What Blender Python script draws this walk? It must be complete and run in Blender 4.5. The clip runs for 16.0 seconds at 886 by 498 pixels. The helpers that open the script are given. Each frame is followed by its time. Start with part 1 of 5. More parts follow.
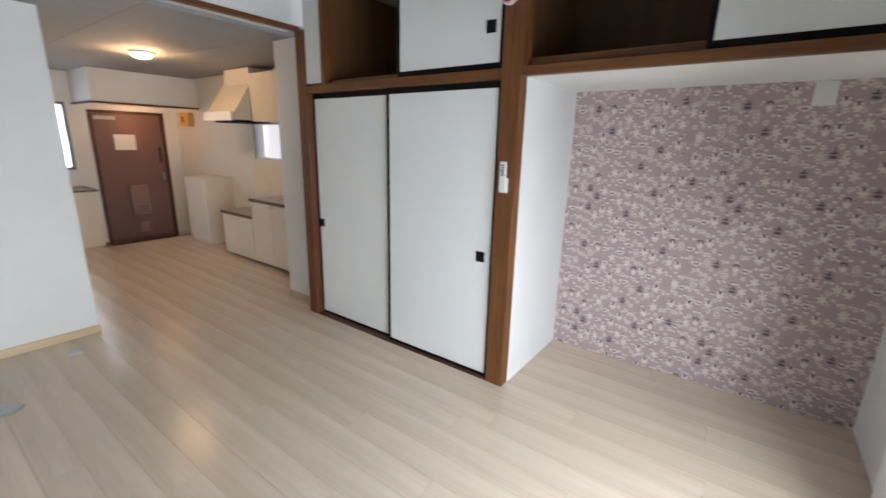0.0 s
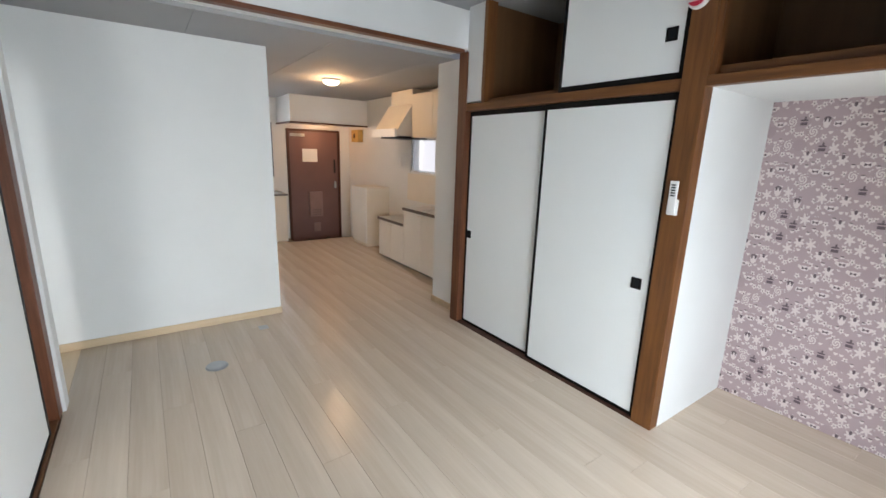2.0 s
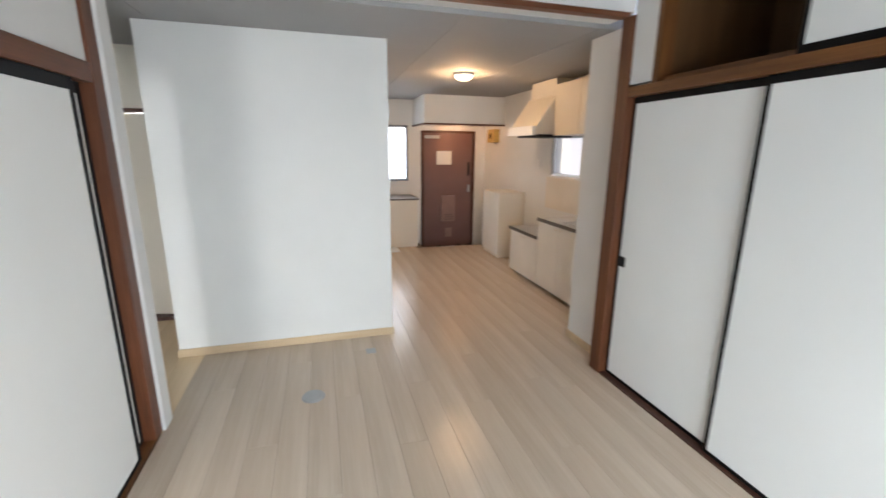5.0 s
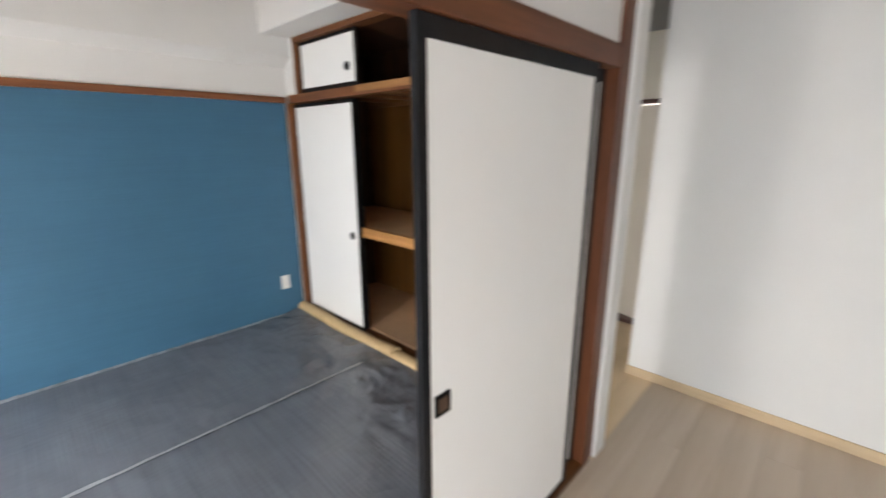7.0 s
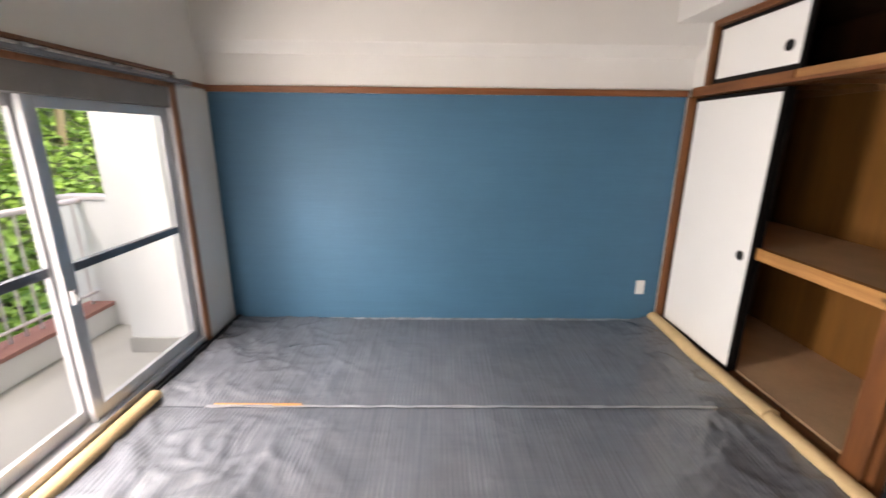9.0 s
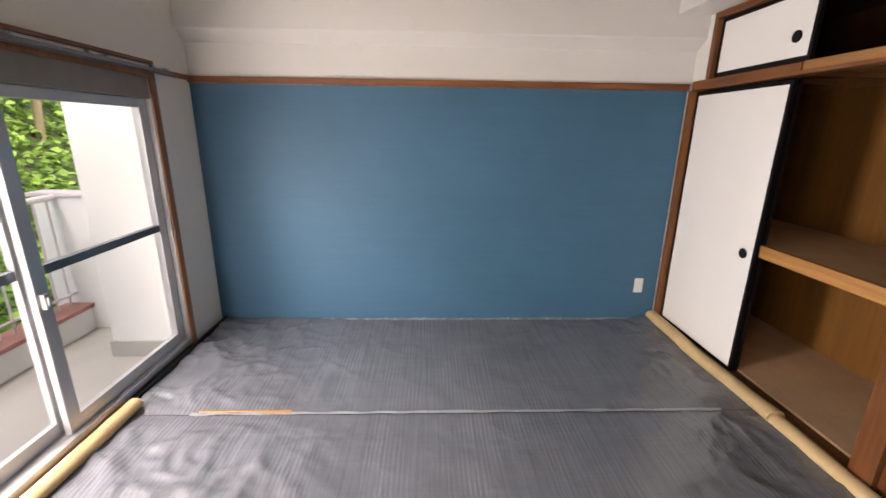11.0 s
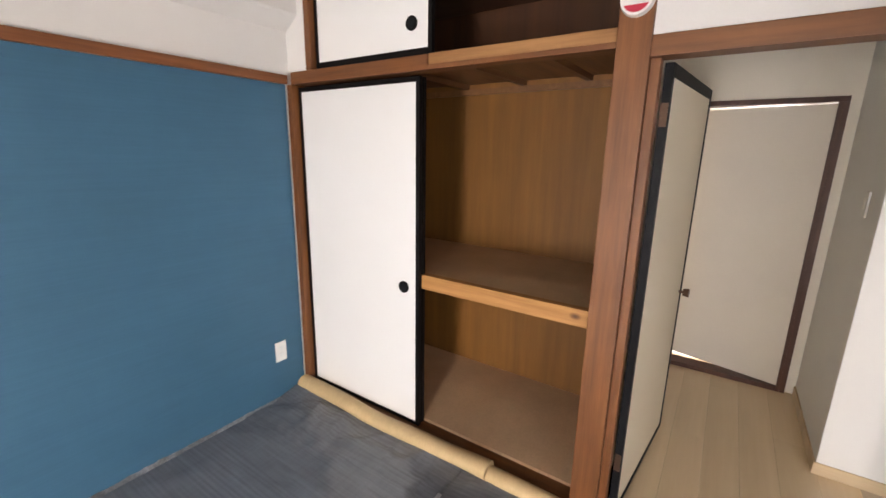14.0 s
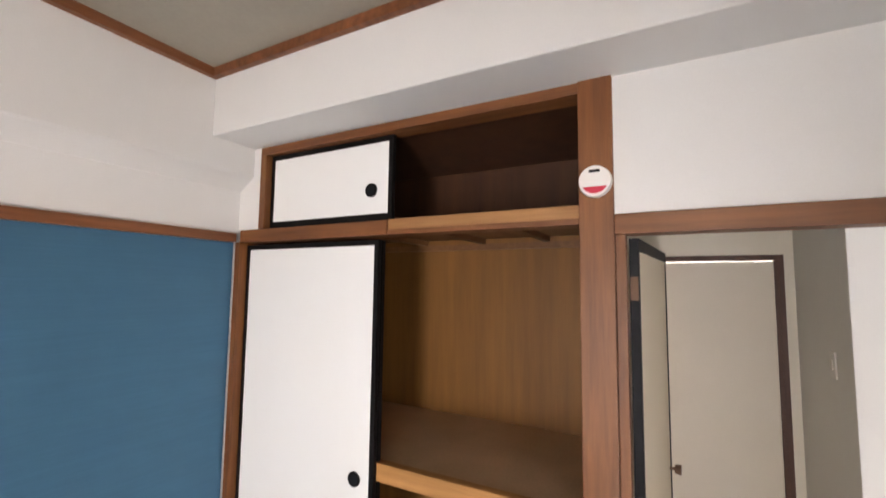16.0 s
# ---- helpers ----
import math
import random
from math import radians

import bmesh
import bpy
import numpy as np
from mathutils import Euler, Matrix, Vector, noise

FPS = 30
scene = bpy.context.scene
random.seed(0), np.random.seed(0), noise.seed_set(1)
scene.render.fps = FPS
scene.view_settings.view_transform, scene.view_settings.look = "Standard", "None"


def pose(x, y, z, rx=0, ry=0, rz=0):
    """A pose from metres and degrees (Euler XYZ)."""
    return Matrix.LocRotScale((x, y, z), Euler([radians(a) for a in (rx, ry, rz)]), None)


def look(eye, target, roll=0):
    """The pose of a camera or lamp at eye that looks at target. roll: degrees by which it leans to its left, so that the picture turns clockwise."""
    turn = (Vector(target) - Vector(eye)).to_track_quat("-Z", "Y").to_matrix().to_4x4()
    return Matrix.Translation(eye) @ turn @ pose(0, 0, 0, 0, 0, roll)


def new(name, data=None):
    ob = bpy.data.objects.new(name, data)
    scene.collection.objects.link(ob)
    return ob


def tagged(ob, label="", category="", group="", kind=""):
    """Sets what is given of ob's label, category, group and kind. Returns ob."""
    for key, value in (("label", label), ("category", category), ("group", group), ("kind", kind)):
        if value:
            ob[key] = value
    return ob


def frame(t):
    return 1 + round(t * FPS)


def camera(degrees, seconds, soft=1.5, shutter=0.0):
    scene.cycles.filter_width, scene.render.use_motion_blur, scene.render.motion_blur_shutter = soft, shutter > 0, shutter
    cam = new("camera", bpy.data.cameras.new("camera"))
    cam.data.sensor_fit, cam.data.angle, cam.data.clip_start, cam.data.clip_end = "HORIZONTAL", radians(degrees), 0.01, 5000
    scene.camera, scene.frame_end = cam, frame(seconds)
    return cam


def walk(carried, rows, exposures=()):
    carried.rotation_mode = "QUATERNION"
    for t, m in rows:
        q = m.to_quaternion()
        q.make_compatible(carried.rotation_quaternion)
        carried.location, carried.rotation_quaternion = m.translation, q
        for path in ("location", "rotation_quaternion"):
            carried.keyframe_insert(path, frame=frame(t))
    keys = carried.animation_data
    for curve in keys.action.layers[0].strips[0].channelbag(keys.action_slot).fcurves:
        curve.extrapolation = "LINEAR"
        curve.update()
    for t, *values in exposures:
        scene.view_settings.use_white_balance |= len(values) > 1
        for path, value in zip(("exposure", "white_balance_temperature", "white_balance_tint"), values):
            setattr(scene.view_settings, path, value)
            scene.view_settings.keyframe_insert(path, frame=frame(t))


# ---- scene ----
cam = camera(93.3, 16.0, shutter=0.5)
PATH = [
    (0, (0.496, 0.498, 1.475), (-0.644, 2.064, 0.976), 1.4),
    (0.5, (0.455, 0.451, 1.465), (-0.867, 1.87, 0.976), 1.7),
    (1, (0.443, 0.434, 1.468), (-1.009, 1.724, 0.992), 1.8),
    (1.5, (0.432, 0.432, 1.472), (-1.106, 1.624, 1.009), 1.9),
    (2, (0.427, 0.438, 1.475), (-1.16, 1.569, 1.025), 1.9),
    (2.5, (0.421, 0.45, 1.474), (-1.197, 1.541, 1.034), 2.0),
    (3, (0.413, 0.467, 1.478), (-1.229, 1.522, 1.04), 2.1),
    (3.2, (0.41, 0.475, 1.476), (-1.242, 1.515, 1.041), 2.0),
    (5.3, (-0.266, 0.847, 1.504), (-2.183, 1.168, 1.034), 0.5),
    (5.5, (-0.345, 0.848, 1.509), (-2.283, 0.991, 1.038), 0.6),
    (6, (-0.52, 0.784, 1.505), (-2.441, 0.492, 1.033), 0.5),
    (6.5, (-0.646, 0.678, 1.499), (-2.418, -0.12, 1.025), -0.2),
    (7, (-0.706, 0.591, 1.499), (-2.11, -0.74, 0.994), -0.2),
    (7.5, (-0.716, 0.543, 1.507), (-1.665, -1.138, 0.985), -0.4),
    (8, (-0.671, 0.515, 1.507), (-1.243, -1.329, 0.985), -0.2),
    (8.5, (-0.623, 0.483, 1.503), (-0.916, -1.425, 0.982), 0.2),
    (9, (-0.596, 0.452, 1.502), (-0.622, -1.478, 0.976), 0.6),
    (9.2, (-0.592, 0.447, 1.503), (-0.512, -1.48, 0.976), 0.7),
    (11.3, (-0.551, 0.297, 1.48), (-0.709, -1.622, 0.938), 0.8),
    (11.5, (-0.537, 0.209, 1.473), (-0.894, -1.689, 0.95), 0.7),
    (12, (-0.545, 0.013, 1.475), (-1.323, -1.765, 0.99), 0.9),
    (12.5, (-0.557, -0.197, 1.471), (-1.66, -1.788, 0.97), 1.0),
    (13, (-0.63, -0.411, 1.465), (-1.968, -1.806, 0.952), 0.9),
    (13.5, (-0.819, -0.594, 1.48), (-2.321, -1.826, 1.005), 1.2),
    (14, (-0.941, -0.756, 1.464), (-2.554, -1.845, 1.003), 1.0),
    (14.5, (-1.013, -0.869, 1.464), (-2.694, -1.862, 1.031), 0.5),
    (15, (-1.059, -0.882, 1.5), (-2.789, -1.844, 1.216), 0.5),
    (15.5, (-1.074, -0.88, 1.57), (-2.829, -1.839, 1.525), 0.7),
    (16, (-1.079, -0.876, 1.598), (-2.835, -1.818, 1.76), 0.7),
]
walk(cam, [(t, look(eye, target, roll)) for t, eye, target, roll in PATH],
     [(0, -0.22, 6050, 10), (0.5, -0.17, 6050, 10), (1.5, -0.09, 6000, 9), (3.2, -0.08, 6000, 8), (5.5, 0.05, 6200, 10), (7, 0.0, 6600, 14), (8, 0.05, 7150, 20), (9.2, 0.05, 7250, 20), (11.3, -0.16, 7400, 23), (12.5, 0.07, 7300, 22), (14, 0.17, 7050, 20), (15.5, 0.1, 6950, 20), (16, 0.11, 6950, 20)])

# ---- world, sun, lights ----
world = bpy.data.worlds.new("sky")
scene.world = world
world.use_nodes = True
wn = world.node_tree.nodes
sky = wn.new("ShaderNodeTexSky")
sky.sky_type = "NISHITA"
sky.sun_disc = False
sky.sun_elevation = radians(50)
sky.sun_rotation = radians(-60)
wn["Background"].inputs["Strength"].default_value = 0.4
world.node_tree.links.new(sky.outputs["Color"], wn["Background"].inputs["Color"])


def lamp(name, kind, m, power, color=(1, 1, 1), size=(0.1, 0.1), angle=0.2, spread=180):
    data = bpy.data.lights.new(name, kind)
    data.energy = power
    data.color = color
    if kind == "AREA":
        data.shape = "RECTANGLE"
        data.size, data.size_y = size
        data.spread = radians(spread)
    elif kind == "SUN":
        data.angle = angle
    else:
        data.shadow_soft_size = size[0]
    ob = new(name, data)
    ob.matrix_world = m
    return ob


lamp("sun", "SUN", look((-6, 4, 12), (6, -2, 0)), 3.2, (1, 0.96, 0.9), angle=radians(20))
lamp("window_light_tatami", "AREA", look((1.215, -0.69, 0.9), (-0.6, -1.85, 0.62)), 50, (1.0, 0.97, 0.94), (0.46, 1.5), spread=140)
lamp("window_light_living", "AREA", look((1.215, 1.42, 0.92), (-0.6, 1.15, 0.08)), 65, (0.92, 0.96, 1.0), (1.84, 1.6), spread=165)
lamp("balcony_sky_light", "AREA", look((2.36, -1.45, 2.4), (0.6, -1.45, 0.3)), 85, (1.0, 0.98, 0.96), (2.6, 0.6))
lamp("window_light_entrance", "AREA", look((-7.12, 2.0, 1.4), (-5, 2.0, 0.8)), 3, (0.95, 0.97, 1.0), (0.5, 0.8))
lamp("window_light_washroom", "AREA", look((-5.56, -0.75, 1.25), (-4, -0.75, 0.9)), 38, (1.0, 0.96, 0.92), (0.6, 0.9))
lamp("ceiling_bulb", "POINT", pose(-4.5, 2.3, 2.14), 21, (1.0, 0.58, 0.27), (0.06, 0.06))
lamp("entrance_bulb", "POINT", pose(-6.6, 2.95, 1.78), 6, (1.0, 0.5, 0.2), (0.05, 0.05))


# ---- materials ----
def nodes_of(name):
    m = bpy.data.materials.new(name)
    m.use_nodes = True
    nt = m.node_tree
    return m, nt, nt.nodes["Principled BSDF"]


def noise_node(nt, scale, detail=4.0, rough=0.55, stretch=(1, 1, 1), coords="Object"):
    tc = nt.nodes.new("ShaderNodeTexCoord")
    mp = nt.nodes.new("ShaderNodeMapping")
    mp.inputs["Scale"].default_value = stretch
    nt.links.new(tc.outputs[coords], mp.inputs["Vector"])
    n = nt.nodes.new("ShaderNodeTexNoise")
    n.inputs["Scale"].default_value = scale
    n.inputs["Detail"].default_value = detail
    n.inputs["Roughness"].default_value = rough
    nt.links.new(mp.outputs["Vector"], n.inputs["Vector"])
    return n


def ramp(nt, fac, stops):
    r = nt.nodes.new("ShaderNodeValToRGB")
    while len(r.color_ramp.elements) < len(stops):
        r.color_ramp.elements.new(0.5)
    for e, (p, c) in zip(r.color_ramp.elements, stops):
        e.position = p
        e.color = (*c, 1)
    nt.links.new(fac, r.inputs["Fac"])
    return r.outputs["Color"]


def mixrgb(nt, kind, fac, a, b):
    m = nt.nodes.new("ShaderNodeMix")
    m.data_type = "RGBA"
    m.blend_type = kind
    if isinstance(fac, (int, float)):
        m.inputs[0].default_value = fac
    else:
        nt.links.new(fac, m.inputs[0])
    for sock, v in ((m.inputs[6], a), (m.inputs[7], b)):
        if isinstance(v, tuple):
            sock.default_value = (*v, 1)
        else:
            nt.links.new(v, sock)
    return m.outputs[2]


def bump(nt, bsdf, fac, strength, dist):
    b = nt.nodes.new("ShaderNodeBump")
    b.inputs["Strength"].default_value = strength
    b.inputs["Distance"].default_value = dist
    nt.links.new(fac, b.inputs["Height"])
    nt.links.new(b.outputs["Normal"], bsdf.inputs["Normal"])


def shade(c, k):
    return tuple(min(1.0, v * k) for v in c)


def plain(name, color, rough=0.6, var=0.06, scale=3.0, fine=120.0, relief=0.0006, metal=0.0, spec=0.5):
    """Painted or papered surface: broad soft unevenness, fine grain relief."""
    m, nt, b = nodes_of(name)
    big = noise_node(nt, scale, 5)
    small = noise_node(nt, fine, 3)
    col = ramp(nt, big.outputs["Fac"], [(0.3, shade(color, 1 - var)), (0.7, shade(color, 1 + var))])
    fine_col = ramp(nt, small.outputs["Fac"], [(0.35, (1 - var, 1 - var, 1 - var)), (0.6, (1, 1, 1))])
    nt.links.new(mixrgb(nt, "MULTIPLY", 0.6, col, fine_col), b.inputs["Base Color"])
    b.inputs["Roughness"].default_value = rough
    b.inputs["Metallic"].default_value = metal
    b.inputs["Specular IOR Level"].default_value = spec
    if relief:
        bump(nt, b, small.outputs["Fac"], 0.5, relief)
    return m


def timber(name, dark, light, axis="z", rough=0.5, scale=9.0, relief=0.0008):
    """Wood with grain along one axis."""
    m, nt, b = nodes_of(name)
    along = {"x": (0.06, 1, 1), "y": (1, 0.06, 1), "z": (1, 1, 0.06)}[axis]
    grain = noise_node(nt, scale * 4, 6, 0.65, along)
    broad = noise_node(nt, scale * 0.6, 4, 0.5, tuple(v ** 0.6 for v in along))
    col = ramp(nt, grain.outputs["Fac"], [(0.28, dark), (0.72, light)])
    tint = ramp(nt, broad.outputs["Fac"], [(0.3, (0.72, 0.70, 0.68)), (0.7, (1.08, 1.05, 1.0))])
    nt.links.new(mixrgb(nt, "MULTIPLY", 0.8, col, tint), b.inputs["Base Color"])
    b.inputs["Roughness"].default_value = rough
    bump(nt, b, grain.outputs["Fac"], 0.5, relief)
    return m


M_WALL = plain("white_wallpaper", (0.75, 0.75, 0.73), 0.75, 0.03, 1.5, 220, 0.0008)
# corridor wallpaper carries the bulb's warm bounce as a cream tint
M_CREAM = plain("warm_lit_corridor_wallpaper", (0.83, 0.79, 0.69), 0.75, 0.03, 1.5, 220, 0.0008)
# hinged door's paper: yellow cast stands in for warm light falling on it
M_LEAFP = plain("warm_lit_door_paper", (0.80, 0.72, 0.57), 0.7, 0.03, 1.2, 300, 0.0005)
# mid grey: the dimmer light up at the ceilings is put into the colour
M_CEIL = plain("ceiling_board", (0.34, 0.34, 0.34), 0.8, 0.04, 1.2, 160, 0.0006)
M_CEILJ = plain("washitsu_ceiling", (0.36, 0.33, 0.27), 0.7, 0.06, 2.0, 60, 0.0004)
M_PANEL = plain("sliding_door_paper", (0.86, 0.87, 0.85), 0.7, 0.02, 1.2, 300, 0.0005)
M_BLACK = plain("black_lacquer", (0.006, 0.005, 0.005), 0.5, 0.15, 8, 90, 0.0002, 0.0, 0.16)
M_CHAR = plain("charcoal_edge", (0.010, 0.011, 0.013), 0.5, 0.12, 8, 90, 0.0002, 0.0, 0.14)
M_POST = timber("brown_timber_upright", (0.100, 0.034, 0.008), (0.220, 0.088, 0.021), "z", 0.5)
M_RAILX = timber("brown_timber_rail_x", (0.100, 0.034, 0.008), (0.220, 0.088, 0.021), "x", 0.5)
M_POSTJ = timber("reddish_timber_upright", (0.112, 0.036, 0.009), (0.240, 0.088, 0.023), "z", 0.5)
M_RAILJY = timber("reddish_timber_rail_y", (0.105, 0.035, 0.010), (0.235, 0.088, 0.026), "y", 0.5)
M_RAILJX = timber("reddish_timber_rail_x", (0.125, 0.040, 0.013), (0.265, 0.098, 0.036), "x", 0.5)
M_POSTR = timber("red_brown_timber_upright", (0.090, 0.028, 0.010), (0.195, 0.066, 0.024), "z", 0.45)
M_RAILRX = timber("red_brown_timber_rail_x", (0.090, 0.028, 0.010), (0.195, 0.066, 0.024), "x", 0.45)
M_RAILRY = timber("red_brown_timber_rail_y", (0.090, 0.028, 0.010), (0.195, 0.066, 0.024), "y", 0.45)
M_DARKT = timber("dark_brown_trim", (0.05, 0.017, 0.01), (0.11, 0.04, 0.022), "z", 0.5)


def knots(m, scale, stretch):
    """Small dark knots strewn over a timber."""
    nt = m.node_tree
    b = nt.nodes["Principled BSDF"]
    tc = nt.nodes.new("ShaderNodeTexCoord")
    mp = nt.nodes.new("ShaderNodeMapping")
    mp.inputs["Scale"].default_value = stretch
    v = nt.nodes.new("ShaderNodeTexVoronoi")
    v.inputs["Scale"].default_value = scale
    nt.links.new(tc.outputs["Object"], mp.inputs["Vector"])
    nt.links.new(mp.outputs["Vector"], v.inputs["Vector"])
    spot = ramp(nt, v.outputs["Distance"], [(0.07, (0.16, 0.10, 0.07)), (0.15, (1, 1, 1))])
    old = b.inputs["Base Color"].links[0].from_socket
    nt.links.new(mixrgb(nt, "MULTIPLY", 1.0, old, spot), b.inputs["Base Color"])
    return m


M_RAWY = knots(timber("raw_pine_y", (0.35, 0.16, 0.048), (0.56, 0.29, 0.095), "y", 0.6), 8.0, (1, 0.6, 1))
# darker copy of the raw pine, with the closet top's shade in its colour
M_RAWX = timber("shaded_pine_x", (0.13, 0.055, 0.018), (0.22, 0.10, 0.035), "x", 0.6)
M_RAWD = timber("stained_raw_pine", (0.17, 0.070, 0.022), (0.43, 0.22, 0.082), "y", 0.6, 5.0)
knots(M_RAWD, 9.0, (1, 0.5, 1))
# closet lining, much darker than the plywood: recess shade put into its colour
M_PLYD = timber("shade_dark_board", (0.045, 0.014, 0.004), (0.095, 0.034, 0.010), "z", 0.6, 2.2)
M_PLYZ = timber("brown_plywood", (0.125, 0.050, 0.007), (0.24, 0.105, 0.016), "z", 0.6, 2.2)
M_PLYL = timber("olive_brown_plywood", (0.120, 0.058, 0.020), (0.175, 0.088, 0.032), "z", 0.6, 2.2)
M_SHELF = plain("closet_shelf_board", (0.58, 0.385, 0.23), 0.65, 0.12, 3, 90, 0.0005)
M_BASE = timber("beige_baseboard", (0.55, 0.42, 0.27), (0.66, 0.52, 0.35), "y", 0.5)
M_JOINT = plain("dark_joint_base", (0.17, 0.13, 0.09), 0.8, 0.1, 4, 60, 0.0004)
M_CASE = timber("worn_orange_timber", (0.24, 0.095, 0.040), (0.42, 0.20, 0.10), "z", 0.5)
M_PAPER = plain("kraft_paper", (0.58, 0.42, 0.22), 0.7, 0.10, 6, 70, 0.0008)
M_ALU = plain("aluminium", (0.52, 0.53, 0.55), 0.36, 0.06, 6, 200, 0.0001, 0.55)
M_ALUD = plain("grey_aluminium", (0.16, 0.17, 0.19), 0.4, 0.08, 6, 200, 0.0001, 0.6)
M_BAND = plain("grey_brown_band", (0.20, 0.19, 0.18), 0.5, 0.1, 6, 120, 0.0002)
M_CONC = plain("balcony_concrete", (0.42, 0.41, 0.38), 0.85, 0.12, 2.0, 60, 0.002)
M_BALW = plain("balcony_white_paint", (0.72, 0.72, 0.71), 0.75, 0.06, 2.0, 50, 0.0012)
M_CAP = plain("red_brown_coping", (0.36, 0.17, 0.14), 0.7, 0.15, 5, 60, 0.001)
M_RAILW = plain("pale_rail_paint", (0.62, 0.56, 0.55), 0.5, 0.08, 5, 80, 0.0004)
M_PLASTIC = plain("white_plastic", (0.78, 0.77, 0.74), 0.4, 0.02, 4, 200, 0.0)
M_RED = plain("red_plastic", (0.5, 0.02, 0.05), 0.4, 0.05, 4, 200, 0.0)
M_KIT = plain("cream_laminate", (0.74, 0.68, 0.58), 0.45, 0.03, 3, 150, 0.0002)
M_KITW = plain("white_laminate", (0.80, 0.78, 0.73), 0.4, 0.03, 3, 150, 0.0002)
M_STEEL = plain("stainless_steel", (0.55, 0.54, 0.52), 0.28, 0.06, 5, 250, 0.0001, 1.0)
M_TOPD = plain("dark_worktop_edge", (0.12, 0.10, 0.09), 0.4, 0.1, 5, 120, 0.0002)
M_MAIL = plain("worn_brown_steel", (0.27, 0.165, 0.145), 0.5, 0.1, 4, 120, 0.0003)
M_DOOR = plain("brown_steel_door", (0.185, 0.098, 0.085), 0.5, 0.06, 3, 120, 0.0003)
M_TILE = plain("entrance_mortar", (0.18, 0.16, 0.15), 0.8, 0.15, 4, 60, 0.001)
M_DARK = plain("dark_rubber", (0.02, 0.018, 0.018), 0.7, 0.15, 8, 80, 0.0004)
M_METAL = plain("dull_metal", (0.40, 0.41, 0.42), 0.4, 0.1, 8, 150, 0.0002, 0.8)
M_BRONZE = plain("bronze_knob", (0.16, 0.10, 0.07), 0.35, 0.1, 8, 150, 0.0001, 0.8)
M_YELLOW = plain("yellowed_plastic", (0.55, 0.36, 0.10), 0.5, 0.06, 5, 120, 0.0)
M_TRUNK = timber("bamboo_stem", (0.26, 0.20, 0.10), (0.42, 0.34, 0.18), "z", 0.6)


def glass_mat(name, rough=0.0):
    m, nt, b = nodes_of(name)
    b.inputs["Base Color"].default_value = (0.95, 0.97, 0.97, 1)
    b.inputs["Roughness"].default_value = rough
    b.inputs["Transmission Weight"].default_value = 1.0
    b.inputs["IOR"].default_value = 1.05
    return m


def glow(name, color, power):
    m = bpy.data.materials.new(name)
    m.use_nodes = True
    nt = m.node_tree
    nt.nodes.clear()
    e = nt.nodes.new("ShaderNodeEmission")
    e.inputs["Color"].default_value = (*color, 1)
    e.inputs["Strength"].default_value = power
    o = nt.nodes.new("ShaderNodeOutputMaterial")
    nt.links.new(e.outputs[0], o.inputs[0])
    return m


M_GLASS = glass_mat("clear_glass")
M_FROST = glass_mat("frosted_glass", 0.5)
M_LAMP = glow("lit_lamp_glass", (1.0, 0.80, 0.55), 5.0)
M_SKYCARD = glow("daylight_backdrop", (0.95, 0.97, 1.0), 2.6)
M_SKYDIM = glow("daylight_backdrop_dim", (1.0, 0.91, 0.92), 1.0)


def plank_mat(name, dark, light, rough=0.25):
    m, nt, b = nodes_of(name)
    info = nt.nodes.new("ShaderNodeObjectInfo")
    grain = noise_node(nt, 26, 6, 0.6, (0.05, 1, 1))
    broad = noise_node(nt, 2.4, 3, 0.5, (0.25, 2.5, 1))
    streak = noise_node(nt, 5.0, 3, 0.55, (0.10, 1.8, 1))
    soft = ramp(nt, grain.outputs["Fac"], [(0.28, dark), (0.68, light)])
    col = mixrgb(nt, "MULTIPLY", 1.0, soft, ramp(nt, streak.outputs["Fac"], [(0.36, (0.925, 0.91, 0.895)), (0.60, (1.02, 1.02, 1.02))]))
    tint = ramp(nt, broad.outputs["Fac"], [(0.3, (0.92, 0.90, 0.87)), (0.7, (1.03, 1.02, 1.01))])
    rnd = ramp(nt, info.outputs["Random"], [(0.0, (0.95, 0.94, 0.93)), (1.0, (1.03, 1.03, 1.03))])
    c = mixrgb(nt, "MULTIPLY", 1.0, col, tint)
    nt.links.new(mixrgb(nt, "MULTIPLY", 1.0, c, rnd), b.inputs["Base Color"])
    b.inputs["Roughness"].default_value = rough
    bump(nt, b, grain.outputs["Fac"], 0.25, 0.0004)
    return m


def blue_mat():
    """Deep blue wallpaper with a fine horizontal weave and a soft sheen."""
    m, nt, b = nodes_of("blue_wallpaper")
    weave = noise_node(nt, 90, 4, 0.6, (0.05, 1, 1.6))
    streak = noise_node(nt, 7, 4, 0.55, (0.12, 1, 3.0))
    broad = noise_node(nt, 1.3, 4)
    col = ramp(nt, weave.outputs["Fac"], [(0.3, (0.031, 0.112, 0.192)), (0.7, (0.036, 0.122, 0.207))])
    s = ramp(nt, streak.outputs["Fac"], [(0.35, (0.975, 0.977, 0.98)), (0.65, (1.015, 1.015, 1.01))])
    w = ramp(nt, broad.outputs["Fac"], [(0.3, (0.94, 0.94, 0.94)), (0.7, (1.05, 1.05, 1.05))])
    c = mixrgb(nt, "MULTIPLY", 1.0, col, s)
    nt.links.new(mixrgb(nt, "MULTIPLY", 1.0, c, w), b.inputs["Base Color"])
    b.inputs["Roughness"].default_value = 0.62
    bump(nt, b, weave.outputs["Fac"], 0.25, 0.0003)
    return m


